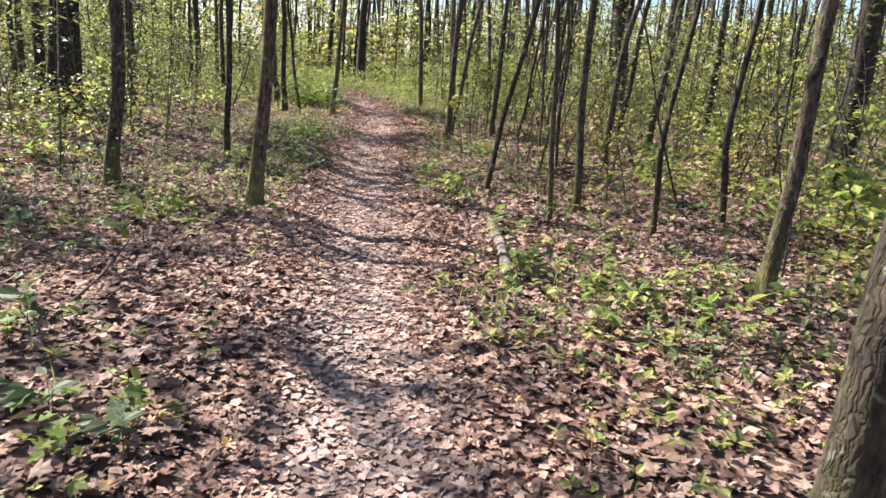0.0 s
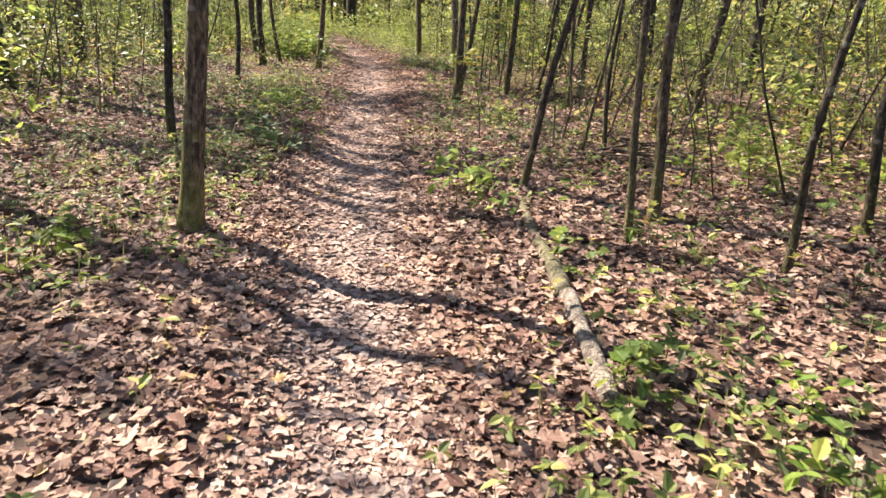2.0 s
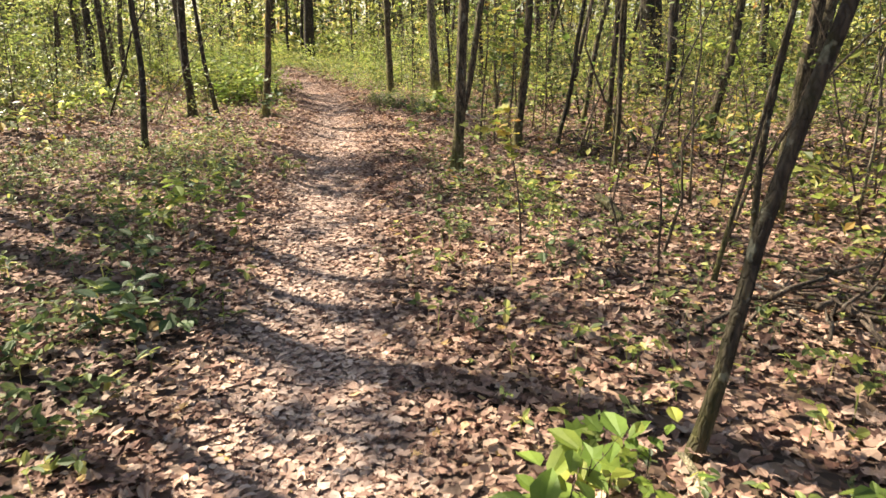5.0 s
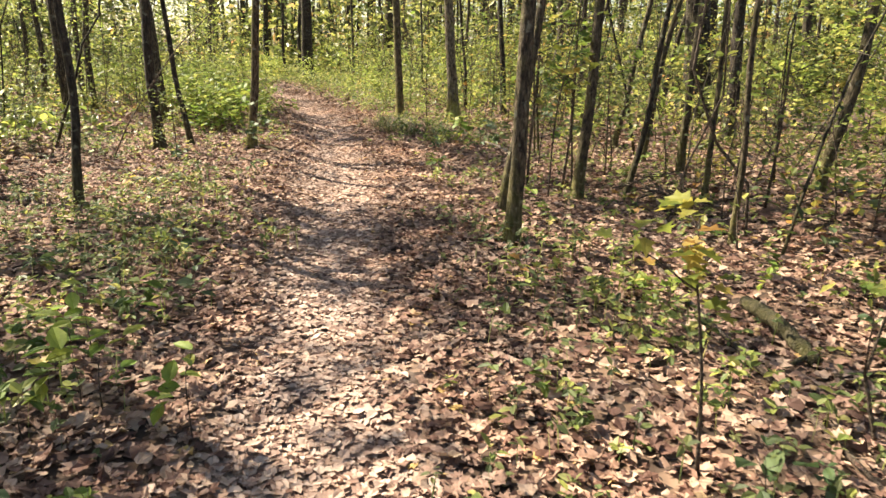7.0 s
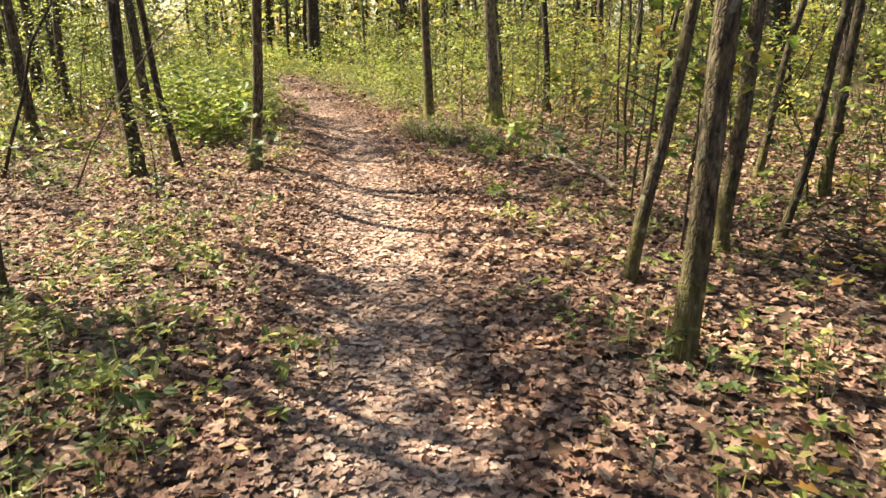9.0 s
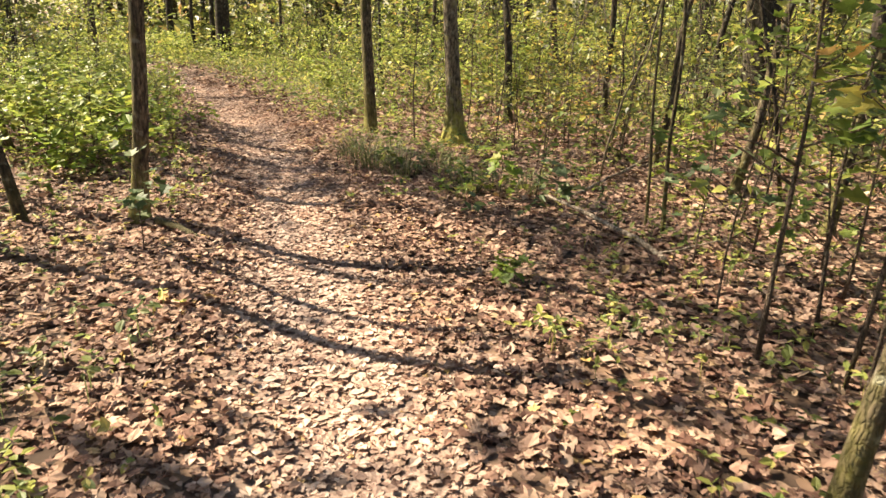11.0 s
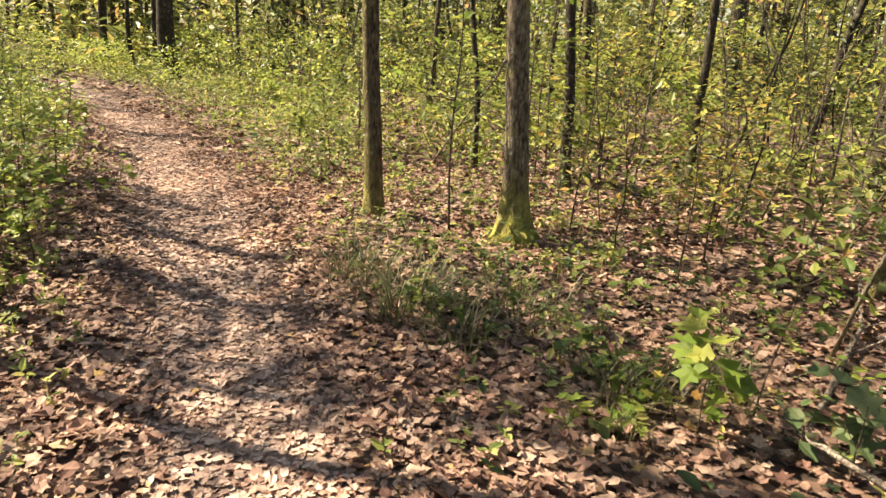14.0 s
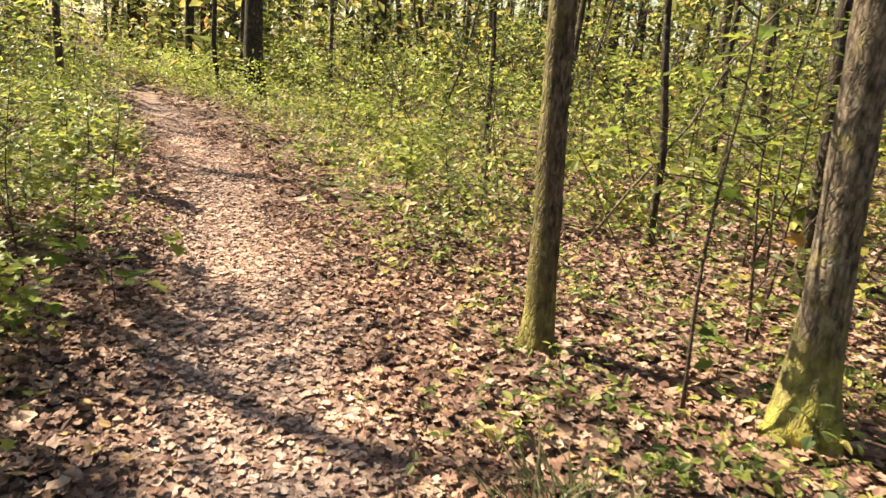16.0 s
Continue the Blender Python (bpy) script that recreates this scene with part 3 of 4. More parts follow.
# the woods around: copies of a few grown trees
def build_woods():
    kinds = []
    for i, (d, h) in enumerate(((0.06, 8), (0.09, 10), (0.12, 12), (0.18, 14), (0.30, 17), (0.05, 7))):
        kinds.append((tree(-14 - 2 * i, 12 + 4 * i, d, (0.03 * (i % 3 - 1), 0.02), h, wiggle=(0.06, 0.05, 0.03, 0.02, 0.02, 0.07)[i], mat=(BARK, BARK_DARK)[i % 2], seed=400 + i,
                           label="slender woodland tree among undergrowth" if d < 0.15 else "tall woodland tree with dark bark"), d))
    r = np.random.default_rng(21)
    made = 0
    while made < 190:
        y = r.uniform(-12, 52)
        x = r.uniform(-26, 26) + float(trail_x(y))
        s = side_of_trail(x, y)
        near = 4.2 if s > 0 else 3.6
        if y > 26:
            near = 2.6
        if abs(s) < near or (-1 < y < 27 and -5.0 < s < 6.2 and r.random() < 0.75) or (-14 < x < -0.5 and 23 < y < 40 and r.random() < 0.72) or not free(x, y, 0.9):
            continue
        k = r.choice(6, p=(0.24, 0.24, 0.2, 0.12, 0.06, 0.14))
        m = pose(x, y, gz(x, y) - 0.04, r.normal(0, 2.5), r.normal(0, 2.5), r.uniform(0, 360))
        copy_thing(kinds[k][0], m @ Matrix.Scale(r.uniform(0.85, 1.15), 4))
        PLACED.append((x, y))
        made += 1


build_woods()


# taller trees added up-sun of the path, their unseen boughs casting dappled shade
def shade_tree(gx, gy, width, leaves, h=8.5, seed=1):
    r = np.random.default_rng(seed)
    reach = h / sun_dir.z
    x, y = gx + sun_dir.x * reach, gy + sun_dir.y * reach
    root = tree(x, y + 0.3, 0.13, (0.0, 0.0), h + 1.5, wiggle=0.03, mat=BARK, seed=seed, crown=False, label="slender tree added for the shade its broad leafy crown casts")
    tips = []
    for i in range(9):
        a, q = r.uniform(0, 6.283), width * math.sqrt(r.uniform(0.05, 1))
        end = np.array([q * math.cos(a), -0.3 + q * math.sin(a), h + r.uniform(-0.5, 0.5)])
        start = np.array([0.0, 0.0, h - 1.4 + r.uniform(-0.4, 0.4)])
        u = np.linspace(0, 1, 7)[:, None]
        pts = start + (end - start) * u + r.normal(0, 0.05, (7, 3)) * u
        lv, lf = tube(pts, np.linspace(0.03, 0.006, 7), 6, 0.05)
        part("limb", mesh_of("limb", lv, lf, BARK, True), root)
        tips += [pts[4], pts[6], pts[6]]
    v, f = crown_blades(r, np.array(tips), leaves, 0.36, 0.15, LEAF)
    tagged(part("crown", mesh_of("crown", v, f, CANOPY), root), kind="stuff")
    PLACED.append((x, y))


# each row: ground spot to be shaded (x, y), crown width, leaf count
for k, (sx, sy, sw, sn) in enumerate(((-0.9, 8.7, 1.2, 470), (-1.9, 10.2, 0.8, 220), (-1.8, 12.5, 1.5, 620), (-1.3, 13.9, 1.0, 420), (1.4, 15.0, 1.1, 450), (-2.6, 20.1, 0.9, 330), (-1.1, 19.3, 0.9, 420),
                                        (0.3, 17.5, 0.9, 360), (-3.7, 22.5, 0.6, 240), (-2.1, 4.9, 0.8, 300), (-0.7, 5.3, 0.9, 230), (1.1, 2.5, 1.0, 200))):
    shade_tree(sx, sy, sw, sn, 8.0 + (k * 0.37) % 1.5, 900 + k)


# ---- understorey shrubs and saplings ----
def build_shrubs():
    kinds = []
    spec = ((1.9, 260, 0.075, GREEN, 0.75, "leafy green understorey sapling with thin stems"), (1.3, 220, 0.07, GREEN, 0.6, "low leafy green shrub in leaf litter"),
            (2.4, 300, 0.08, LIME, 0.9, "sunlit lime-green sapling with thin branches"), (1.0, 170, 0.105, LIME, 0.5, "small bright green shrub on the forest floor"),
            (1.7, 170, 0.07, YELLOW, 0.7, "sapling with yellowing autumn leaves"), (1.2, 190, 0.065, DULL, 0.55, "shaded dull green shrub in leaf litter"),
            (2.1, 90, 0.07, GREEN, 0.8, "thin sparsely leaved sapling"), (3.0, 330, 0.085, GREEN, 1.0, "tall thin sapling with airy green foliage"))
    for i, (h, n, size, mat, spread, label) in enumerate(spec):
        root = thing("shrub", -12 - 1.5 * i, 8 + 3 * i, 0, label, "shrub", "understorey shrubs")
        r = np.random.default_rng(600 + i)
        leafy_stem(root, r, h, 0.012, 12, n, size, spread, mat, LOBED if i == 3 else LEAF, bare=0.15, lean=(r.normal(0, 0.1), r.normal(0, 0.1)))
        kinds.append(root)
    r = np.random.default_rng(33)
    made = 0
    while made < 235:
        y = r.uniform(2, 32)
        wide = 11
        x = r.uniform(-wide, wide) + float(trail_x(y))
        s = side_of_trail(x, y)
        lo, hi = (-2.6, 3.3) if y < 16 else (-1.9, 3.0)
        if y > 22:
            lo, hi = -1.5, 2.4
        if lo < s < hi or not free(x, y, 0.3):
            continue
        # open leafy floor close to the trail
        if -5 < s < 6 and y < 20 and r.random() < 0.45:
            continue
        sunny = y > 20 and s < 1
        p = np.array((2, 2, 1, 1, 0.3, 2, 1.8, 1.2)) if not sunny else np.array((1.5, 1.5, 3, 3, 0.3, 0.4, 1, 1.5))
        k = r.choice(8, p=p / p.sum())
        sc = r.uniform(0.7, 1.25) * (0.75 if abs(s) < 4 else 1.0)
        copy_thing(kinds[k], pose(x, y, gz(x, y) - 0.03, r.normal(0, 5), r.normal(0, 5), r.uniform(0, 360)) @ Matrix.Scale(sc, 4))
        made += 1
    def grow(k, *spots):
        for x, y, sc in spots:
            copy_thing(kinds[k], pose(x, y, gz(x, y) - 0.03, 0, 0, 97 * x) @ Matrix.Scale(sc, 4))

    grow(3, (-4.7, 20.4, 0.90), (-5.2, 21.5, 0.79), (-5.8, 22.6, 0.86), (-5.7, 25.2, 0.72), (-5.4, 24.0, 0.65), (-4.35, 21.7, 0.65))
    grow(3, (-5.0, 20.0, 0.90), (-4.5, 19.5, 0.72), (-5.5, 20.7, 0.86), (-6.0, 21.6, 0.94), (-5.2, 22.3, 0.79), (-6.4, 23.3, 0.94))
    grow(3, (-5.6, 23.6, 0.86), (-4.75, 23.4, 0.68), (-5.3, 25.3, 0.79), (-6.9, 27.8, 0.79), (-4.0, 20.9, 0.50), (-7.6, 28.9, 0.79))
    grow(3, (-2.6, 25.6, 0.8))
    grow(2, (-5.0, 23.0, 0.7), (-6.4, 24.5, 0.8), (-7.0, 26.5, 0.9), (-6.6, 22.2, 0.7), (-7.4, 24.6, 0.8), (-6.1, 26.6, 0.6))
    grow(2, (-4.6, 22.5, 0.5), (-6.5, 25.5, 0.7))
    grow(1, (-2.2, 24.6, 0.7), (0.0, 22.8, 0.7))
    grow(4, (0.6, 21.0, 0.7), (1.2, 22.0, 0.8))


build_shrubs()


# ---- far woods: a deep belt of trunks and foliage ----
def build_far_woods():
    r = np.random.default_rng(55)
    n = 700
    a = r.uniform(-1.35, 1.35, n) + math.pi / 2
    d = r.uniform(26, 62, n)
    cx, cy = -3 + d * np.cos(a), 16 + d * np.sin(a)
    ok = np.abs(cx - trail_x(cy)) > 2.2
    cx, cy = cx[ok], cy[ok]
    tubes = []
    for x, y in zip(cx, cy):
        h = r.uniform(8, 16)
        rad = r.choice((0.05, 0.07, 0.1, 0.17))
        top = np.array([x + r.normal(0, 0.6), y + r.normal(0, 0.6), h])
        foot = np.array([x, y, -0.1])
        u = np.linspace(0, 1, 6)[:, None]
        tubes.append(tube(foot + (top - foot) * u + r.normal(0, 0.08, (6, 3)), np.linspace(rad, rad * 0.35, 6), 6))
    v, f = join(tubes)
    tagged(new("far_tree_trunks", mesh_of("far_tree_trunks", v, f, BARK, True)), "many thin distant tree trunks deep in the woods", "far woods", kind="stuff")
    # foliage in flat layered sprays, thicker and taller away from the trail
    def foliage(name, label, mat, clumps, n, place, spread, small, large, clear=1.0, layers=0.28, shape=SIMPLE):
        c = place(clumps)
        wide = r.uniform(0.55, 1.5, clumps) * spread
        slope = r.normal(0, 0.35, (clumps, 2))
        k = r.integers(0, clumps, n)
        d = r.normal(0, 1, (n, 2)) * wide[k, None]
        z = (d * slope[k]).sum(1) + r.normal(0, 1, n) * wide[k] * layers - 0.25 * (d * d).sum(1)
        p = c[k] + np.concatenate([d, z[:, None]], 1)
        p[:, 2] = np.abs(p[:, 2]) + 0.04
        p = p[np.abs(p[:, 0] - trail_x(p[:, 1])) > np.where(p[:, 1] < 20, 2.6, 1.0) * clear]
        n = len(p)
        v, f = blades(shape, p, r.uniform(0, 6.283, n), r.normal(-0.25, 0.4, n), r.normal(0, 0.4, n), r.uniform(small, large, n))
        tagged(new(name, mesh_of(name, v, f, mat)), label, "foliage", kind="stuff")

    def belt(n):
        ang, dist = r.uniform(-1.55, 1.55, n) + math.pi / 2, r.uniform(21, 60, n)
        return np.stack([-3 + dist * np.cos(ang), 16 + dist * np.sin(ang), r.uniform(0, 1, n) ** 1.3 * (1.5 + 0.12 * dist)], -1)

    def beside(lo, hi, tall, y0, y1):
        def place(n):
            y = r.uniform(y0, y1, n)
            q = r.uniform(0, 1, n) ** 0.9
            s = (lo + (hi - lo) * q) * np.where(r.random(n) < 0.5, -1, 1)
            low = np.where((s < 0) & (s > -9) & (y > 18) & (y < 33), 0.35, 1.0)
            return np.stack([trail_x(y) + s, y, r.uniform(0.1, 1, n) ** 1.5 * (0.5 + tall * q) * low], -1)
        return place

    def thicket(count, lo, hi, y0, y1, thin, thick, tall, mat, label):
        """Thin woody stems with a few forked side shoots each."""
        stems = []
        for i in range(count):
            y = r.uniform(y0, y1)
            side = (lo + (hi - lo) * r.random()) * r.choice((-1, 1))
            foot = np.array([float(trail_x(y)) + side, y, -0.03])
            h = r.uniform(0.35, 1.0) * tall
            rad = r.uniform(thin, thick)
            u = np.linspace(0, 1, 7)[:, None]
            lean = np.array([r.normal(0, 0.24), r.normal(0, 0.24), 1.0])
            line = foot + lean * h * u + np.array([r.normal(0, 0.12), r.normal(0, 0.12), 0]) * h * u * u + r.normal(0, 0.05, (7, 3)) * u * h * 0.5
            stems.append(tube(line, np.linspace(rad, rad * 0.4, 7), 5))
            for j in range(r.integers(1, 5)):
                k = r.integers(1, 6)
                ang, ln = r.uniform(0, 6.283), r.uniform(0.2, 0.7) * (0.4 + 0.2 * h)
                w = np.linspace(0, 1, 4)[:, None]
                shoot = line[k] + np.array([math.cos(ang), math.sin(ang), r.uniform(0.1, 0.9)]) * ln * w + r.normal(0, 0.04, (4, 3)) * w * ln
                stems.append(tube(shoot, np.linspace(rad * 0.45, 0.0015, 4), 4))
        v, f = join(stems)
        tagged(new("understorey_stems", mesh_of("understorey_stems", v, f, mat, True)), label, "stems", kind="stuff")

    thicket(480, 2.6, 12, 5, 34, 0.004, 0.010, 2.8, TWIG, "many thin brown stems in the understorey")
    thicket(190, 2.8, 14, 6, 38, 0.005, 0.014, 4.5, BARK_PALE, "thin pale grey stems between the trunks")
    thicket(90, 3.0, 14, 6, 38, 0.010, 0.022, 6.0, BARK_DARK, "thin dark upright stems between the trunks")
    foliage("far_foliage", "sunlit green foliage of the distant woods", MIXED, 2700, 175000, belt, 0.75, 0.16, 0.42)
    foliage("understorey_foliage", "mixed green understorey leaves between the trunks", MIXED, 400, 31000, beside(3.4, 15, 3.4, 3, 36), 0.30, 0.05, 0.15)
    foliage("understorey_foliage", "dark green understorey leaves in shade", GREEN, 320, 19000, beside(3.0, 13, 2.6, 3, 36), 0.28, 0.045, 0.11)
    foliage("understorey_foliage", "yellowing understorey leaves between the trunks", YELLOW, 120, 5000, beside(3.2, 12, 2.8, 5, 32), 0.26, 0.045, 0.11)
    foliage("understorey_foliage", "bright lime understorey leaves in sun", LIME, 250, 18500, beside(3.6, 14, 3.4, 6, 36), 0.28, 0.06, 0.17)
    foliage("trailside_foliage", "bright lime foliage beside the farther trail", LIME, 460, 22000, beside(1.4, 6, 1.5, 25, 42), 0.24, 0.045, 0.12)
    foliage("trailside_foliage", "low green growth along both edges of the path", HERB, 330, 14000, beside(0.8, 3.2, 0.1, 23.5, 38), 0.2, 0.035, 0.09, 0.55)
    foliage("trailside_foliage", "low lime growth closing over the trail", LIME, 150, 7000, beside(0.2, 1.6, 0.3, 34, 44), 0.2, 0.05, 0.11, 0.0)


build_far_woods()


# ---- seedlings and low plants on the floor ----
def build_low_plants():
    kinds = []
    spec = ((0.16, 8, 0.08, LIME_1, LOBED, "bright green seedling with lobed leaves"), (0.22, 11, 0.075, GREEN_1, OVATE, "small green seedling in leaf litter"),
            (0.13, 7, 0.09, GREEN_1, LOBED, "low green plant with broad leaves"), (0.30, 12, 0.08, LIME_1, OVATE, "knee-high bright green seedling"),
            (0.20, 8, 0.075, YELLOW_1, LOBED, "yellowing seedling in leaf litter"), (0.18, 9, 0.085, DULL_1, OVATE, "dull blue-green low plant"))
    for i, (h, n, size, mat, shape, label) in enumerate(spec):
        root = thing("seedling", -6 - 0.7 * i, 6 + 2 * i, gz(-6 - 0.7 * i, 6 + 2 * i), label, "seedling", "seedlings on the forest floor")
        leafy_stem(root, np.random.default_rng(700 + i), h, 0.003, 5, n, size, 0.15, mat, shape, 0.3, droop=0.0, single="leaves")
        kinds.append(root)

    def put(k, x, y, sc=1.0, turn=0.0):
        copy_thing(kinds[k], pose(x, y, gz(x, y), 0, 0, turn) @ Matrix.Scale(sc, 4))

    r = np.random.default_rng(77)

    def patch(x, y, rad, n, which, sc=1.0):
        for _ in range(n):
            put(int(r.choice(which)), x + r.normal(0, rad), y + r.normal(0, rad), sc * r.uniform(0.7, 1.2), r.uniform(0, 360))

    SEED_PATCHES(patch)
    made = 0
    while made < 190:
        y = r.uniform(1.2, 27)
        x = r.uniform(-5, 6) + float(trail_x(y))
        if abs(side_of_trail(x, y)) < 0.85 + 0.2 * r.random():
            continue
        put(int(r.choice(6, p=(0.12, 0.25, 0.15, 0.1, 0.13, 0.25))), x, y, r.uniform(0.6, 1.2), r.uniform(0, 360))
        made += 1
    # sparse small greenery between them
    n = 30000
    y = r.uniform(1, 36, n)
    x = r.uniform(-8.5, 10, n) + trail_x(y)
    ok = (np.abs(x - trail_x(y)) > 0.7) & (np.sin(1.3 * x + 0.4 * y) + np.sin(0.9 * y - 0.7 * x) + r.normal(0, 0.6, n) > 0.25)
    x, y = x[ok], y[ok]
    sets = []

    def rosettes(x, y, tall, small, large, count):
        """Little plants: a thin stalk with a few leaves spread round its tip."""
        m = len(x)
        z = ground_z(x, y)
        h = r.uniform(0.03, tall, m)
        turn = r.uniform(0, 6.283, m)
        sets.append(blades(STALK, np.stack([x, y, z], -1), turn, np.full(m, 1.45), np.zeros(m), h))
        for i in range(count):
            p = np.stack([x, y, z + h * r.uniform(0.75, 1.0, m)], -1) + r.normal(0, 0.006, (m, 3))
            sets.append(blades(LEAF, p, turn + i * 6.283 / count + r.normal(0, 0.35, m), r.normal(0.05, 0.4, m), r.normal(0, 0.35, m), r.uniform(small, large, m)))

    rosettes(x, y, 0.14, 0.025, 0.065, 4)
    def clumps(centres):
        for cx, cy in centres:
            m = int(r.integers(10, 22))
            rosettes(cx + r.normal(0, 0.24, m), cy + r.normal(0, 0.24, m), 0.22, 0.03, 0.075, 5)

    clumps((
        (-1.6, 2.4), (-1.35, 3.2), (1.9, 3.6), (1.1, 3.7), (1.6, 4.4), (0.75, 4.4), (1.35, 4.7), (1.2, 5.0), (2.2, 5.2), (-2.2, 5.2), (1.5, 5.9),
        (-1.9, 5.9), (0.9, 6.2), (1.7, 6.6), (-1.9, 7.4), (-1.8, 8.3), (1.3, 8.6), (0.6, 9.0), (-2.3, 9.0), (-1.7, 9.4), (-2.9, 9.9), (-0.3, 9.9),
        (-2.4, 10.6), (0.9, 10.9), (-0.1, 11.0)))
    clumps((
        (-2.9, 11.2), (0.5, 11.5), (-2.35, 11.8), (0.35, 12.0), (-0.15, 12.35), (0.65, 12.8), (-2.6, 12.8), (0.0, 13.2), (-3.2, 13.2), (-2.1, 13.3),
        (-3.1, 14.6), (-3.4, 15.4), (-0.55, 16.0), (-1.4, 18.7), (-0.75, 19.3), (0.2, 19.8), (0.8, 20.3), (-1.2, 20.6), (-0.4, 20.8), (-0.9, 21.0),
        (-1.6, 21.2), (-0.3, 22.0), (-1.3, 23.0), (-1.9, 23.4), (-2.6, 23.6), (-2.3, 24.3)))
    v, f = blade_join(sets)
    tagged(new("undergrowth", mesh_of("undergrowth", v, f, HERB)), "sparse small green leaves sprouting through the litter", "undergrowth", kind="stuff")
    # darker herbs in drifts along the shaded edges of the path
    sets.clear()

    def drift(n, y0, y1, lo, hi):
        for _ in range(n):
            cy = r.uniform(y0, y1)
            cx = float(trail_x(cy)) + r.uniform(lo, hi)
            m = int(r.integers(8, 20))
            rosettes(cx + r.normal(0, 0.24, m), cy + r.normal(0, 0.24, m), 0.2, 0.022, 0.06, 5)

    drift(60, 8, 15.5, -3.2, -1.05)
    drift(16, 9, 14, 0.9, 2.2)
    drift(24, 4, 8, -3.2, -1.5)
    drift(22, 12, 19, -5.0, -2.6)
    drift(18, 3, 8, 1.3, 3.0)
    drift(7, 19, 21.5, 1.0, 2.4)
    v, f = blade_join(sets)
    tagged(new("undergrowth", mesh_of("undergrowth", v, f, DULL)), "dull green low herbs in drifts beside the path", "undergrowth", kind="stuff")


def SEED_PATCHES(patch):
    patch(0.42, 7.6, 0.16, 8, (0, 3), 1.2)
    patch(1.0, 5.0, 0.25, 7, (0, 2, 1))
    patch(1.6, 4.4, 0.35, 9, (1, 2, 3))
    patch(-1.9, 5.9, 0.3, 6, (0, 1, 4))
    patch(1.9, 8.4, 0.25, 5, (3, 4))
    patch(-1.75, 9.2, 0.22, 7, (5,), 1.1)
    patch(-2.0, 10.2, 0.3, 5, (5, 1))
    patch(-2.25, 11.7, 0.25, 6, (1, 5, 3))
    patch(-0.78, 2.5, 0.18, 6, (5, 2), 1.1)
    patch(-0.55, 2.2, 0.06, 2, (0,))
    patch(0.35, 12.2, 0.3, 7, (0, 4))
    patch(-2.2, 10.9, 0.25, 5, (3, 1))
    patch(-4.25, 19.9, 0.28, 14, (0, 3), 1.3)
    patch(-4.9, 22.3, 0.5, 18, (0, 3), 1.5)
    patch(-4.7, 20.9, 0.3, 14, (0, 3), 1.7)
    patch(-5.1, 21.7, 0.35, 12, (0, 3), 1.8)
    patch(-4.6, 19.3, 0.25, 6, (0, 3), 1.4)
    patch(-0.95, 16.7, 0.12, 4, (0, 2))
    patch(-1.0, 19.0, 0.2, 5, (0, 1))
    patch(-1.35, 19.8, 0.2, 5, (5, 1))
    patch(-0.66, 19.15, 0.14, 6, (0, 2, 1))
    patch(-0.9, 20.9, 0.25, 5, (5, 2))


build_low_plants()


# ---- sedge tufts ----
def sedge(x, y, n, length, rad, seed):
    r = np.random.default_rng(seed)
    root = thing("sedge_tuft", x, y, gz(x, y), "dark green tuft of arching sedge blades", "grass tuft", "sedge tufts")
    a = r.uniform(0, 6.283, n)
    q = r.uniform(0, rad, n)
    out, up = r.uniform(0.35, 0.9, n), r.uniform(0.55, 1.0, n)
    ll = r.uniform(0.6, 1.1, n) * length
    for clump in range(6):
        vs, fs = [], []
        for i in range(clump, n, 6):
            d = np.array([math.cos(a[i]), math.sin(a[i]), 0])
            side = np.array([-d[1], d[0], 0]) * 0.0035
            base = d * q[i] + np.array([math.cos(clump), math.sin(clump), 0]) * rad * 0.5
            o = len(vs)
            pts = [base + d * ll[i] * out[i] * s * s + np.array([0, 0, ll[i] * up[i] * (s - 0.55 * s * s * out[i])]) for s in (0, 0.35, 0.7, 1.0)]
            for j, p in enumerate(pts):
                w = (1, 1.1, 0.8, 0.15)[j]
                vs += [p - side * w, p + side * w]
            for j in range(3):
                fs.append((o + 2 * j, o + 2 * j + 1, o + 2 * j + 3, o + 2 * j + 2))
        tagged(part("blade_clump", mesh_of("blade_clump", np.array(vs), fs, GRASS), root), kind="stuff")
    return root


for k, (sx, sy, sn, sl, sr) in enumerate(((-1.70, 20.1, 170, 0.50, 0.26), (-1.95, 20.7, 110, 0.44, 0.22), (-0.85, 18.98, 90, 0.38, 0.22), (-1.45, 19.65, 80, 0.38, 0.18), (-0.35, 19.1, 80, 0.36, 0.2), (-1.0, 20.0, 80, 0.38, 0.24))):
    sedge(sx, sy, sn, sl, sr, 800 + k)

# ---- hand-placed saplings ----
sapling(0.25, 10.45, 0.95, 38, 0.078, YELLOW_1, "bent sapling with pale yellow-green lobed leaves", (-0.10, 0.0), 5, 0.25, 0.009, 3, LOBED, 0.65)
sapling(1.05, 10.05, 0.95, 10, 0.07, YELLOW_1, "nearly bare forked sapling", (-0.1, 0.0), 6, 0.35, 0.010, 4)
sapling(0.10, 15.54, 2.2, 70, 0.10, GREEN_1, "leafy sapling with large green lobed leaves", (0.0, 0.0), 9, 0.55, 0.016, 5, LOBED, 0.3)
sapling(0.25, 15.0, 1.9, 46, 0.10, YELLOW_1, "sapling with yellow and orange leaves", (0.05, 0.0), 8, 0.5, 0.010, 6, LOBED, 0.4)
sapling(0.42, 15.35, 2.4, 60, 0.11, GREEN_1, "leafy sapling with large green lobed leaves", (0.06, -0.05), 9, 0.6, 0.014, 25, LOBED, 0.35)
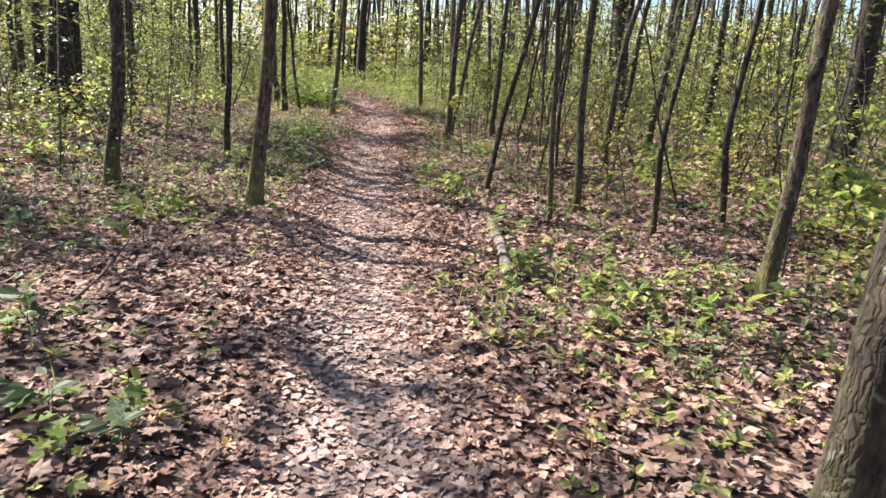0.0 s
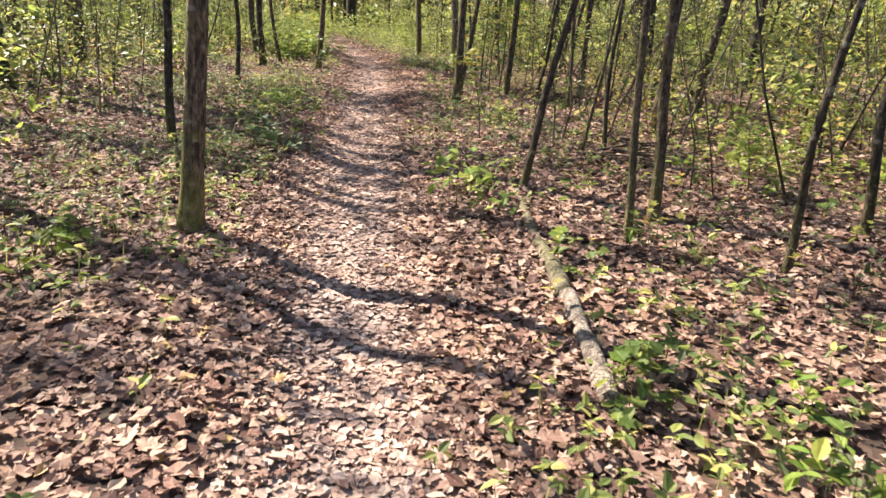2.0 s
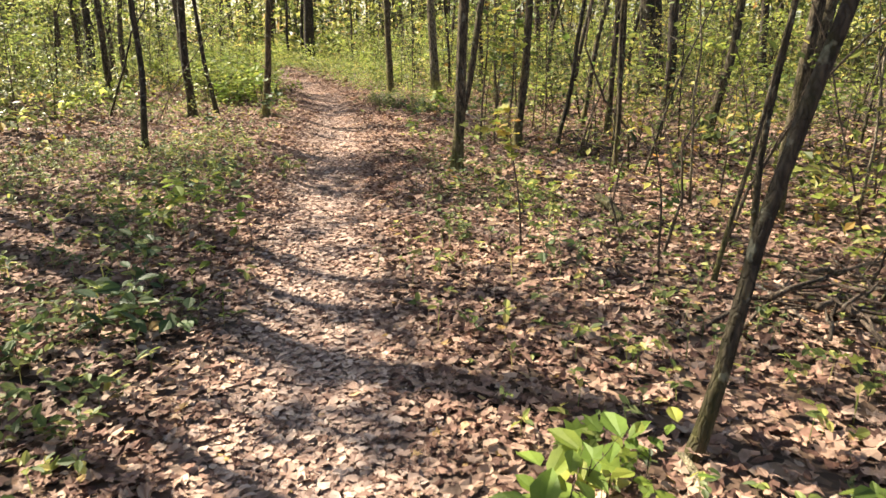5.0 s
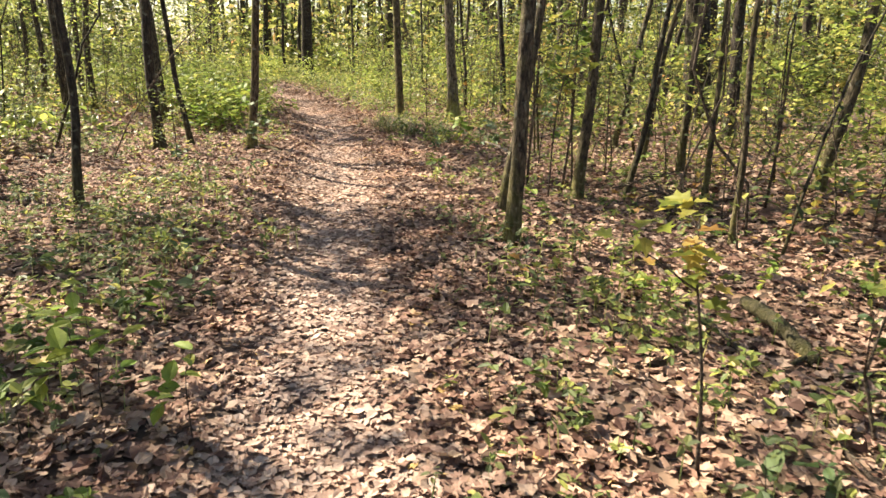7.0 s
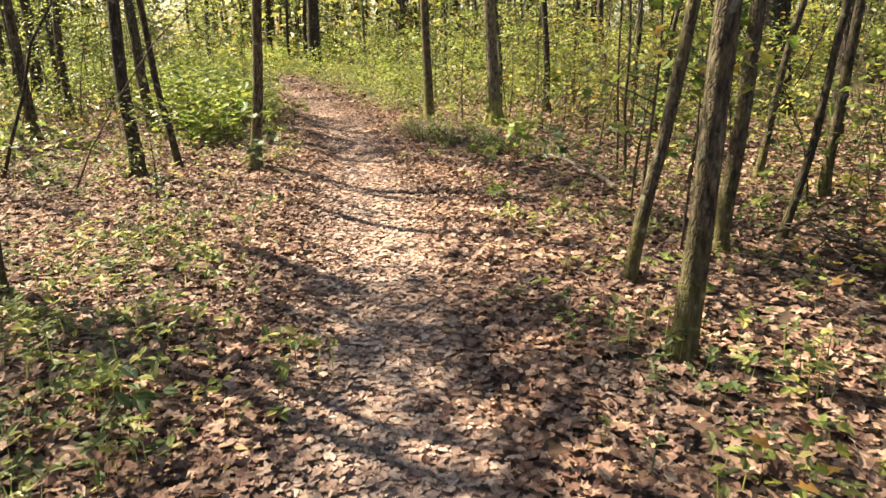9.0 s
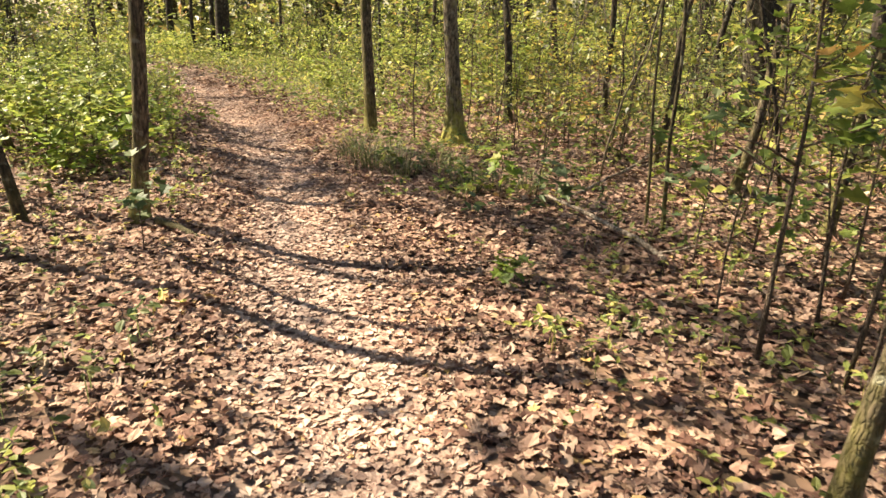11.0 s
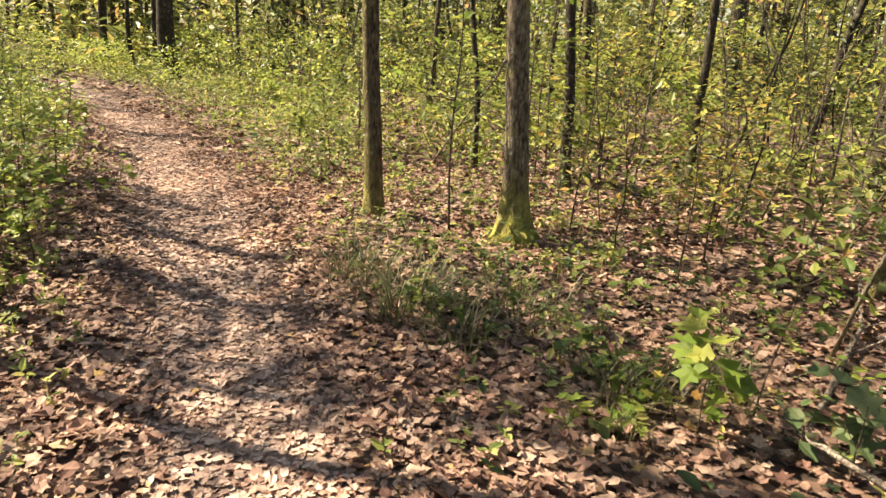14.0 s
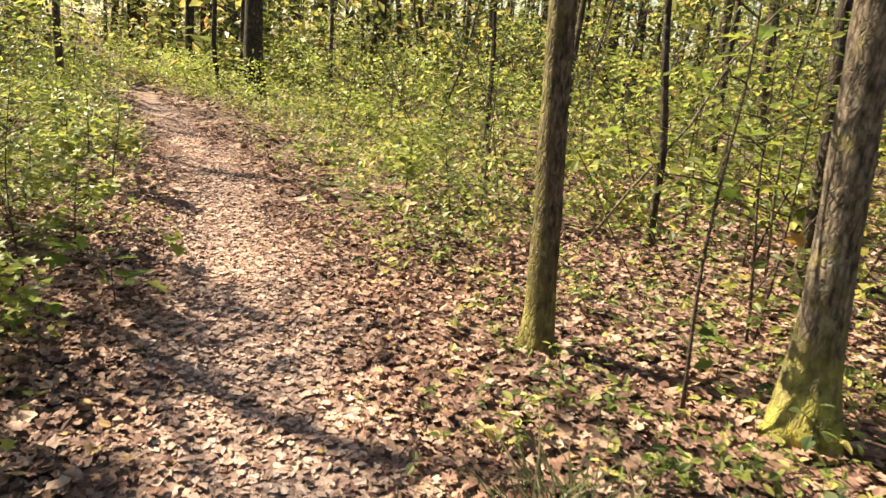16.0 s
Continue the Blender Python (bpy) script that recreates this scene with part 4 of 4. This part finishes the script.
sapling(0.62, 15.9, 2.3, 56, 0.11, LIME_1, "sapling with layered yellow-green leaves", (-0.05, -0.05), 9, 0.6, 0.012, 26, LOBED, 0.35)
sapling(0.16, 16.1, 1.6, 36, 0.10, GREEN_1, "young sapling with broad leaves", (0.03, 0.0), 7, 0.45, 0.008, 27, LOBED, 0.3)
sapling(0.35, 16.85, 1.2, 40, 0.11, DULL_1, "sapling with broad blue-green leaves", (0.03, 0.0), 7, 0.4, 0.007, 28, LOBED, 0.2)
sapling(0.95, 17.2, 2.2, 50, 0.10, LIME_1, "sapling with layered yellow-green leaves", (0.0, 0.0), 9, 0.6, 0.012, 29, LOBED, 0.3)
sapling(-0.45, 22.6, 2.1, 46, 0.10, LIME_1, "thin sapling with pale sunlit leaves", (0.05, 0.0), 9, 0.6, 0.010, 30, LOBED, 0.35)
sapling(-0.15, 21.9, 1.7, 36, 0.09, YELLOW_1, "sapling with yellow sunlit leaves", (0.05, 0.0), 8, 0.5, 0.009, 31, LOBED, 0.3)
sapling(-1.23, 21.62, 1.9, 26, 0.09, LIME_1, "pale bare-stemmed sapling with few leaves", (-0.03, 0.0), 7, 0.5, 0.012, 7, LOBED, 0.5)
sapling(-3.25, 17.3, 0.7, 26, 0.10, DULL_1, "seedling with broad grey-green leaves at a tree foot", (0.0, 0.0), 5, 0.3, 0.005, 8, LOBED, 0.3)
sapling(-0.62, 18.72, 0.42, 16, 0.15, LIME_1, "low plant with broad pale green lobed leaves", (0.05, 0.0), 5, 0.26, 0.005, 61, LOBED, 0.3)
sapling(-0.2, 18.35, 0.36, 12, 0.14, DULL_1, "low plant with broad dull green leaves", (0.0, 0.0), 5, 0.24, 0.005, 62, LOBED, 0.3)
sapling(-0.25, 18.9, 0.9, 40, 0.07, GREEN_1, "leafy low sapling beside sedge", (0.1, 0.0), 7, 0.35, 0.006, 9)
sapling(0.2, 20.6, 1.1, 60, 0.06, YELLOW_1, "bushy sapling with yellowing leaves", (0.0, 0.0), 9, 0.45, 0.008, 10)
sapling(0.9, 21.3, 1.2, 70, 0.06, YELLOW_1, "bushy sapling with orange tinged leaves", (0.0, 0.0), 9, 0.5, 0.008, 11)


# ---- fallen wood ----
def fallen(name, points, r0, r1, mat, label, category, seed=1, twigs=0, sides=10):
    """A log, branch or stick on the floor along points (x, y, height above it)."""
    r = np.random.default_rng(seed)
    p = np.array(points, float)
    x0, y0 = p[0, 0], p[0, 1]
    s = np.linspace(0, len(p) - 1, 6 * (len(p) - 1) + 1)
    line = np.stack([np.interp(s, np.arange(len(p)), p[:, j]) for j in range(3)], -1)
    rad = np.linspace(r0, r1, len(line)) * (1 + r.normal(0, 0.06, len(line)))
    line[:, 2] += ground_z(line[:, 0], line[:, 1]) + rad * 0.6
    line[1:-1, :2] += r.normal(0, r0 * 0.12, (len(line) - 2, 2))
    root = thing(name, x0, y0, 0, label, category)
    v, f = tube(line - np.array([x0, y0, 0]), rad, sides, 0.09)
    part("stem", mesh_of("stem", v, f, mat, True), root)
    for i in range(twigs):
        k = r.integers(3, len(line) - 1)
        d = line[k] - line[k - 1]
        d /= np.linalg.norm(d)
        q = np.array([-d[1], d[0], 0]) * r.choice((-1, 1)) * 0.8 + d * 0.6 + np.array([0, 0, r.uniform(0.1, 0.5)])
        u = np.linspace(0, 1, 5)[:, None]
        ln = r.uniform(0.25, 0.6)
        pts = line[k] - np.array([x0, y0, 0]) + q * ln * u + r.normal(0, 0.02, (5, 3)) * u
        tv, tf = tube(pts, np.linspace(rad[k] * 0.5, 0.002, 5), 5)
        part("twig", mesh_of("twig", tv, tf, mat, True), root)
    return root


fallen("fallen_log", [(0.62, 8.1, -0.03), (0.70, 7.04, -0.025), (0.80, 6.39, -0.01), (0.84, 5.95, -0.005)], 0.035, 0.05, BARK_PALE, "mossy pale fallen log half buried in leaves", "log", 41, 0, 12)
fallen("fallen_log", [(0.85, 5.92, 0.0), (0.90, 5.37, -0.005), (0.93, 4.85, -0.01)], 0.048, 0.042, DEADWOOD, "broken pale barkless log piece on leaf litter", "log", 42, 0, 12)
fallen("fallen_pole", [(-0.25, 18.62, 0.08), (-0.1, 17.77, 0.11), (-0.02, 17.44, 0.10), (0.09, 17.18, 0.08), (0.2, 16.92, 0.01)], 0.015, 0.021, DEADWOOD, "long pale fallen pole lying over the leaves", "branch", 43, 1, 8)
fallen("fallen_branch", [(-0.07, 18.77, 0.0), (0.84, 19.65, 0.06), (1.4, 20.4, 0.12)], 0.016, 0.01, DEADWOOD, "dry forked fallen branch", "branch", 44, 3, 7)
fallen("fallen_twig", [(-1.16, 16.92, 0.02), (-0.85, 16.98, 0.04), (-0.55, 16.94, 0.02)], 0.008, 0.004, DEADWOOD, "thin dry twig on leaf litter", "twig", 45, 2, 6)
fallen("fallen_branch", [(-1.30, 3.3, 0.0), (-1.36, 3.9, 0.08), (-1.45, 4.45, 0.2)], 0.011, 0.005, TWIG, "thin dark fallen branch poking out of leaves", "branch", 46, 2, 6)
fallen("fallen_branch", [(-2.05, 4.6, 0.02), (-1.7, 4.62, 0.03), (-1.38, 4.7, 0.0)], 0.022, 0.014, DEADWOOD, "grey fallen stick on leaf litter", "branch", 47, 0, 7)
fallen("fallen_twig", [(-1.5, 4.2, 0.02), (-1.18, 4.34, 0.02)], 0.01, 0.006, DEADWOOD, "short grey stick on leaf litter", "twig", 48, 0, 6)
fallen("fallen_branch", [(-2.45, 6.3, 0.02), (-2.1, 6.15, 0.05), (-1.75, 6.03, 0.0)], 0.018, 0.010, TWIG, "dark fallen branch beside a tree", "branch", 49, 2, 7)
fallen("fallen_log", [(-3.32, 17.86, 0.03), (-3.12, 17.68, 0.03), (-2.95, 17.52, 0.0)], 0.03, 0.022, BARK_DARK, "short dark rotting log among leaves", "log", 50, 0, 10)
fallen("fallen_branch", [(1.05, 9.22, 0.02), (1.25, 9.38, 0.04), (1.45, 9.52, 0.0)], 0.016, 0.009, TWIG, "dark stick on leaf litter", "branch", 51, 1, 6)
fallen("fallen_branch", [(1.53, 9.94, 0.03), (1.58, 9.55, 0.03), (1.65, 9.2, 0.0)], 0.014, 0.009, DEADWOOD, "pale stick on leaf litter", "branch", 52, 1, 6)
fallen("fallen_branch", [(1.69, 10.74, 0.0), (1.80, 10.72, 0.45), (2.1, 10.68, 1.1), (2.5, 10.65, 1.6)], 0.016, 0.007, TWIG, "dead branch leaning up out of the litter", "branch", 53, 2, 6)
fallen("fallen_branch", [(1.07, 12.16, 0.02), (1.08, 11.8, 0.06), (1.12, 11.4, 0.0)], 0.045, 0.035, BARK_DARK, "dark fallen branch in dry leaves", "branch", 54, 1, 8)
fallen("fallen_branch", [(1.12, 11.23, 0.02), (1.40, 11.26, 0.04), (1.75, 11.2, 0.0)], 0.018, 0.010, TWIG, "brown fallen stick in dry leaves", "branch", 55, 2, 6)
fallen("fallen_twig", [(1.48, 3.72, 0.05), (2.0, 3.72, 0.03), (2.6, 3.92, 0.08)], 0.009, 0.005, TWIG, "long thin twig over leaf litter", "twig", 56, 1, 6)
fallen("fallen_branch", [(0.74, 13.4, 0.0), (0.78, 11.6, 0.03), (0.82, 9.95, 0.0)], 0.018, 0.012, TWIG, "long dark fallen branch on leaves", "branch", 57, 3, 6)


fallen("vine", [(1.71, 13.83, 0.0), (1.66, 13.82, 0.43), (1.38, 13.84, 0.75), (1.12, 13.8, 1.3), (1.17, 13.83, 1.85), (1.3, 13.8, 2.6)], 0.014, 0.008, TWIG, "thin crooked woody vine rising through the undergrowth", "vine", 71, 2, 6)
fallen("vine", [(1.2, 14.3, 0.0), (1.32, 14.3, 0.5), (1.55, 14.3, 1.1), (1.5, 14.3, 1.9), (1.62, 14.3, 2.8)], 0.012, 0.006, TWIG, "thin crooked woody vine rising through the undergrowth", "vine", 72, 2, 6)
fallen("dead_stick", [(1.15, 10.35, 0.0), (1.22, 10.3, 0.4), (1.18, 10.3, 0.75), (1.3, 10.3, 1.0)], 0.012, 0.005, TWIG, "bare dead stick standing in leaf litter", "stick", 73, 2, 6)
fallen("dead_stick", [(0.95, 10.6, 0.0), (0.85, 10.6, 0.3), (0.9, 10.6, 0.6)], 0.010, 0.004, TWIG, "bare dead stick standing in leaf litter", "stick", 74, 1, 6)


def brush_pile(x, y, n, seed):
    r = np.random.default_rng(seed)
    root = thing("brush_pile", x, y, gz(x, y), "low heap of dead dark branches on the ground", "brush pile")
    for i in range(n):
        a = r.uniform(0, math.pi)
        ln = r.uniform(0.5, 1.1)
        c = np.array([r.normal(0, 0.22), r.normal(0, 0.22), r.uniform(0.03, 0.22)])
        d = np.array([math.cos(a), math.sin(a), r.normal(0, 0.12)])
        u = np.linspace(-0.5, 0.5, 6)[:, None]
        v, f = tube(c + d * ln * u + r.normal(0, 0.015, (6, 3)), np.linspace(r.uniform(0.008, 0.018), 0.004, 6), 6, 0.08)
        v[:, 2] = np.maximum(v[:, 2], 0.004)
        part("branch", mesh_of("branch", v, f, TWIG, True), root)


brush_pile(1.75, 9.4, 22, 61)
brush_pile(1.35, 15.0, 10, 62)
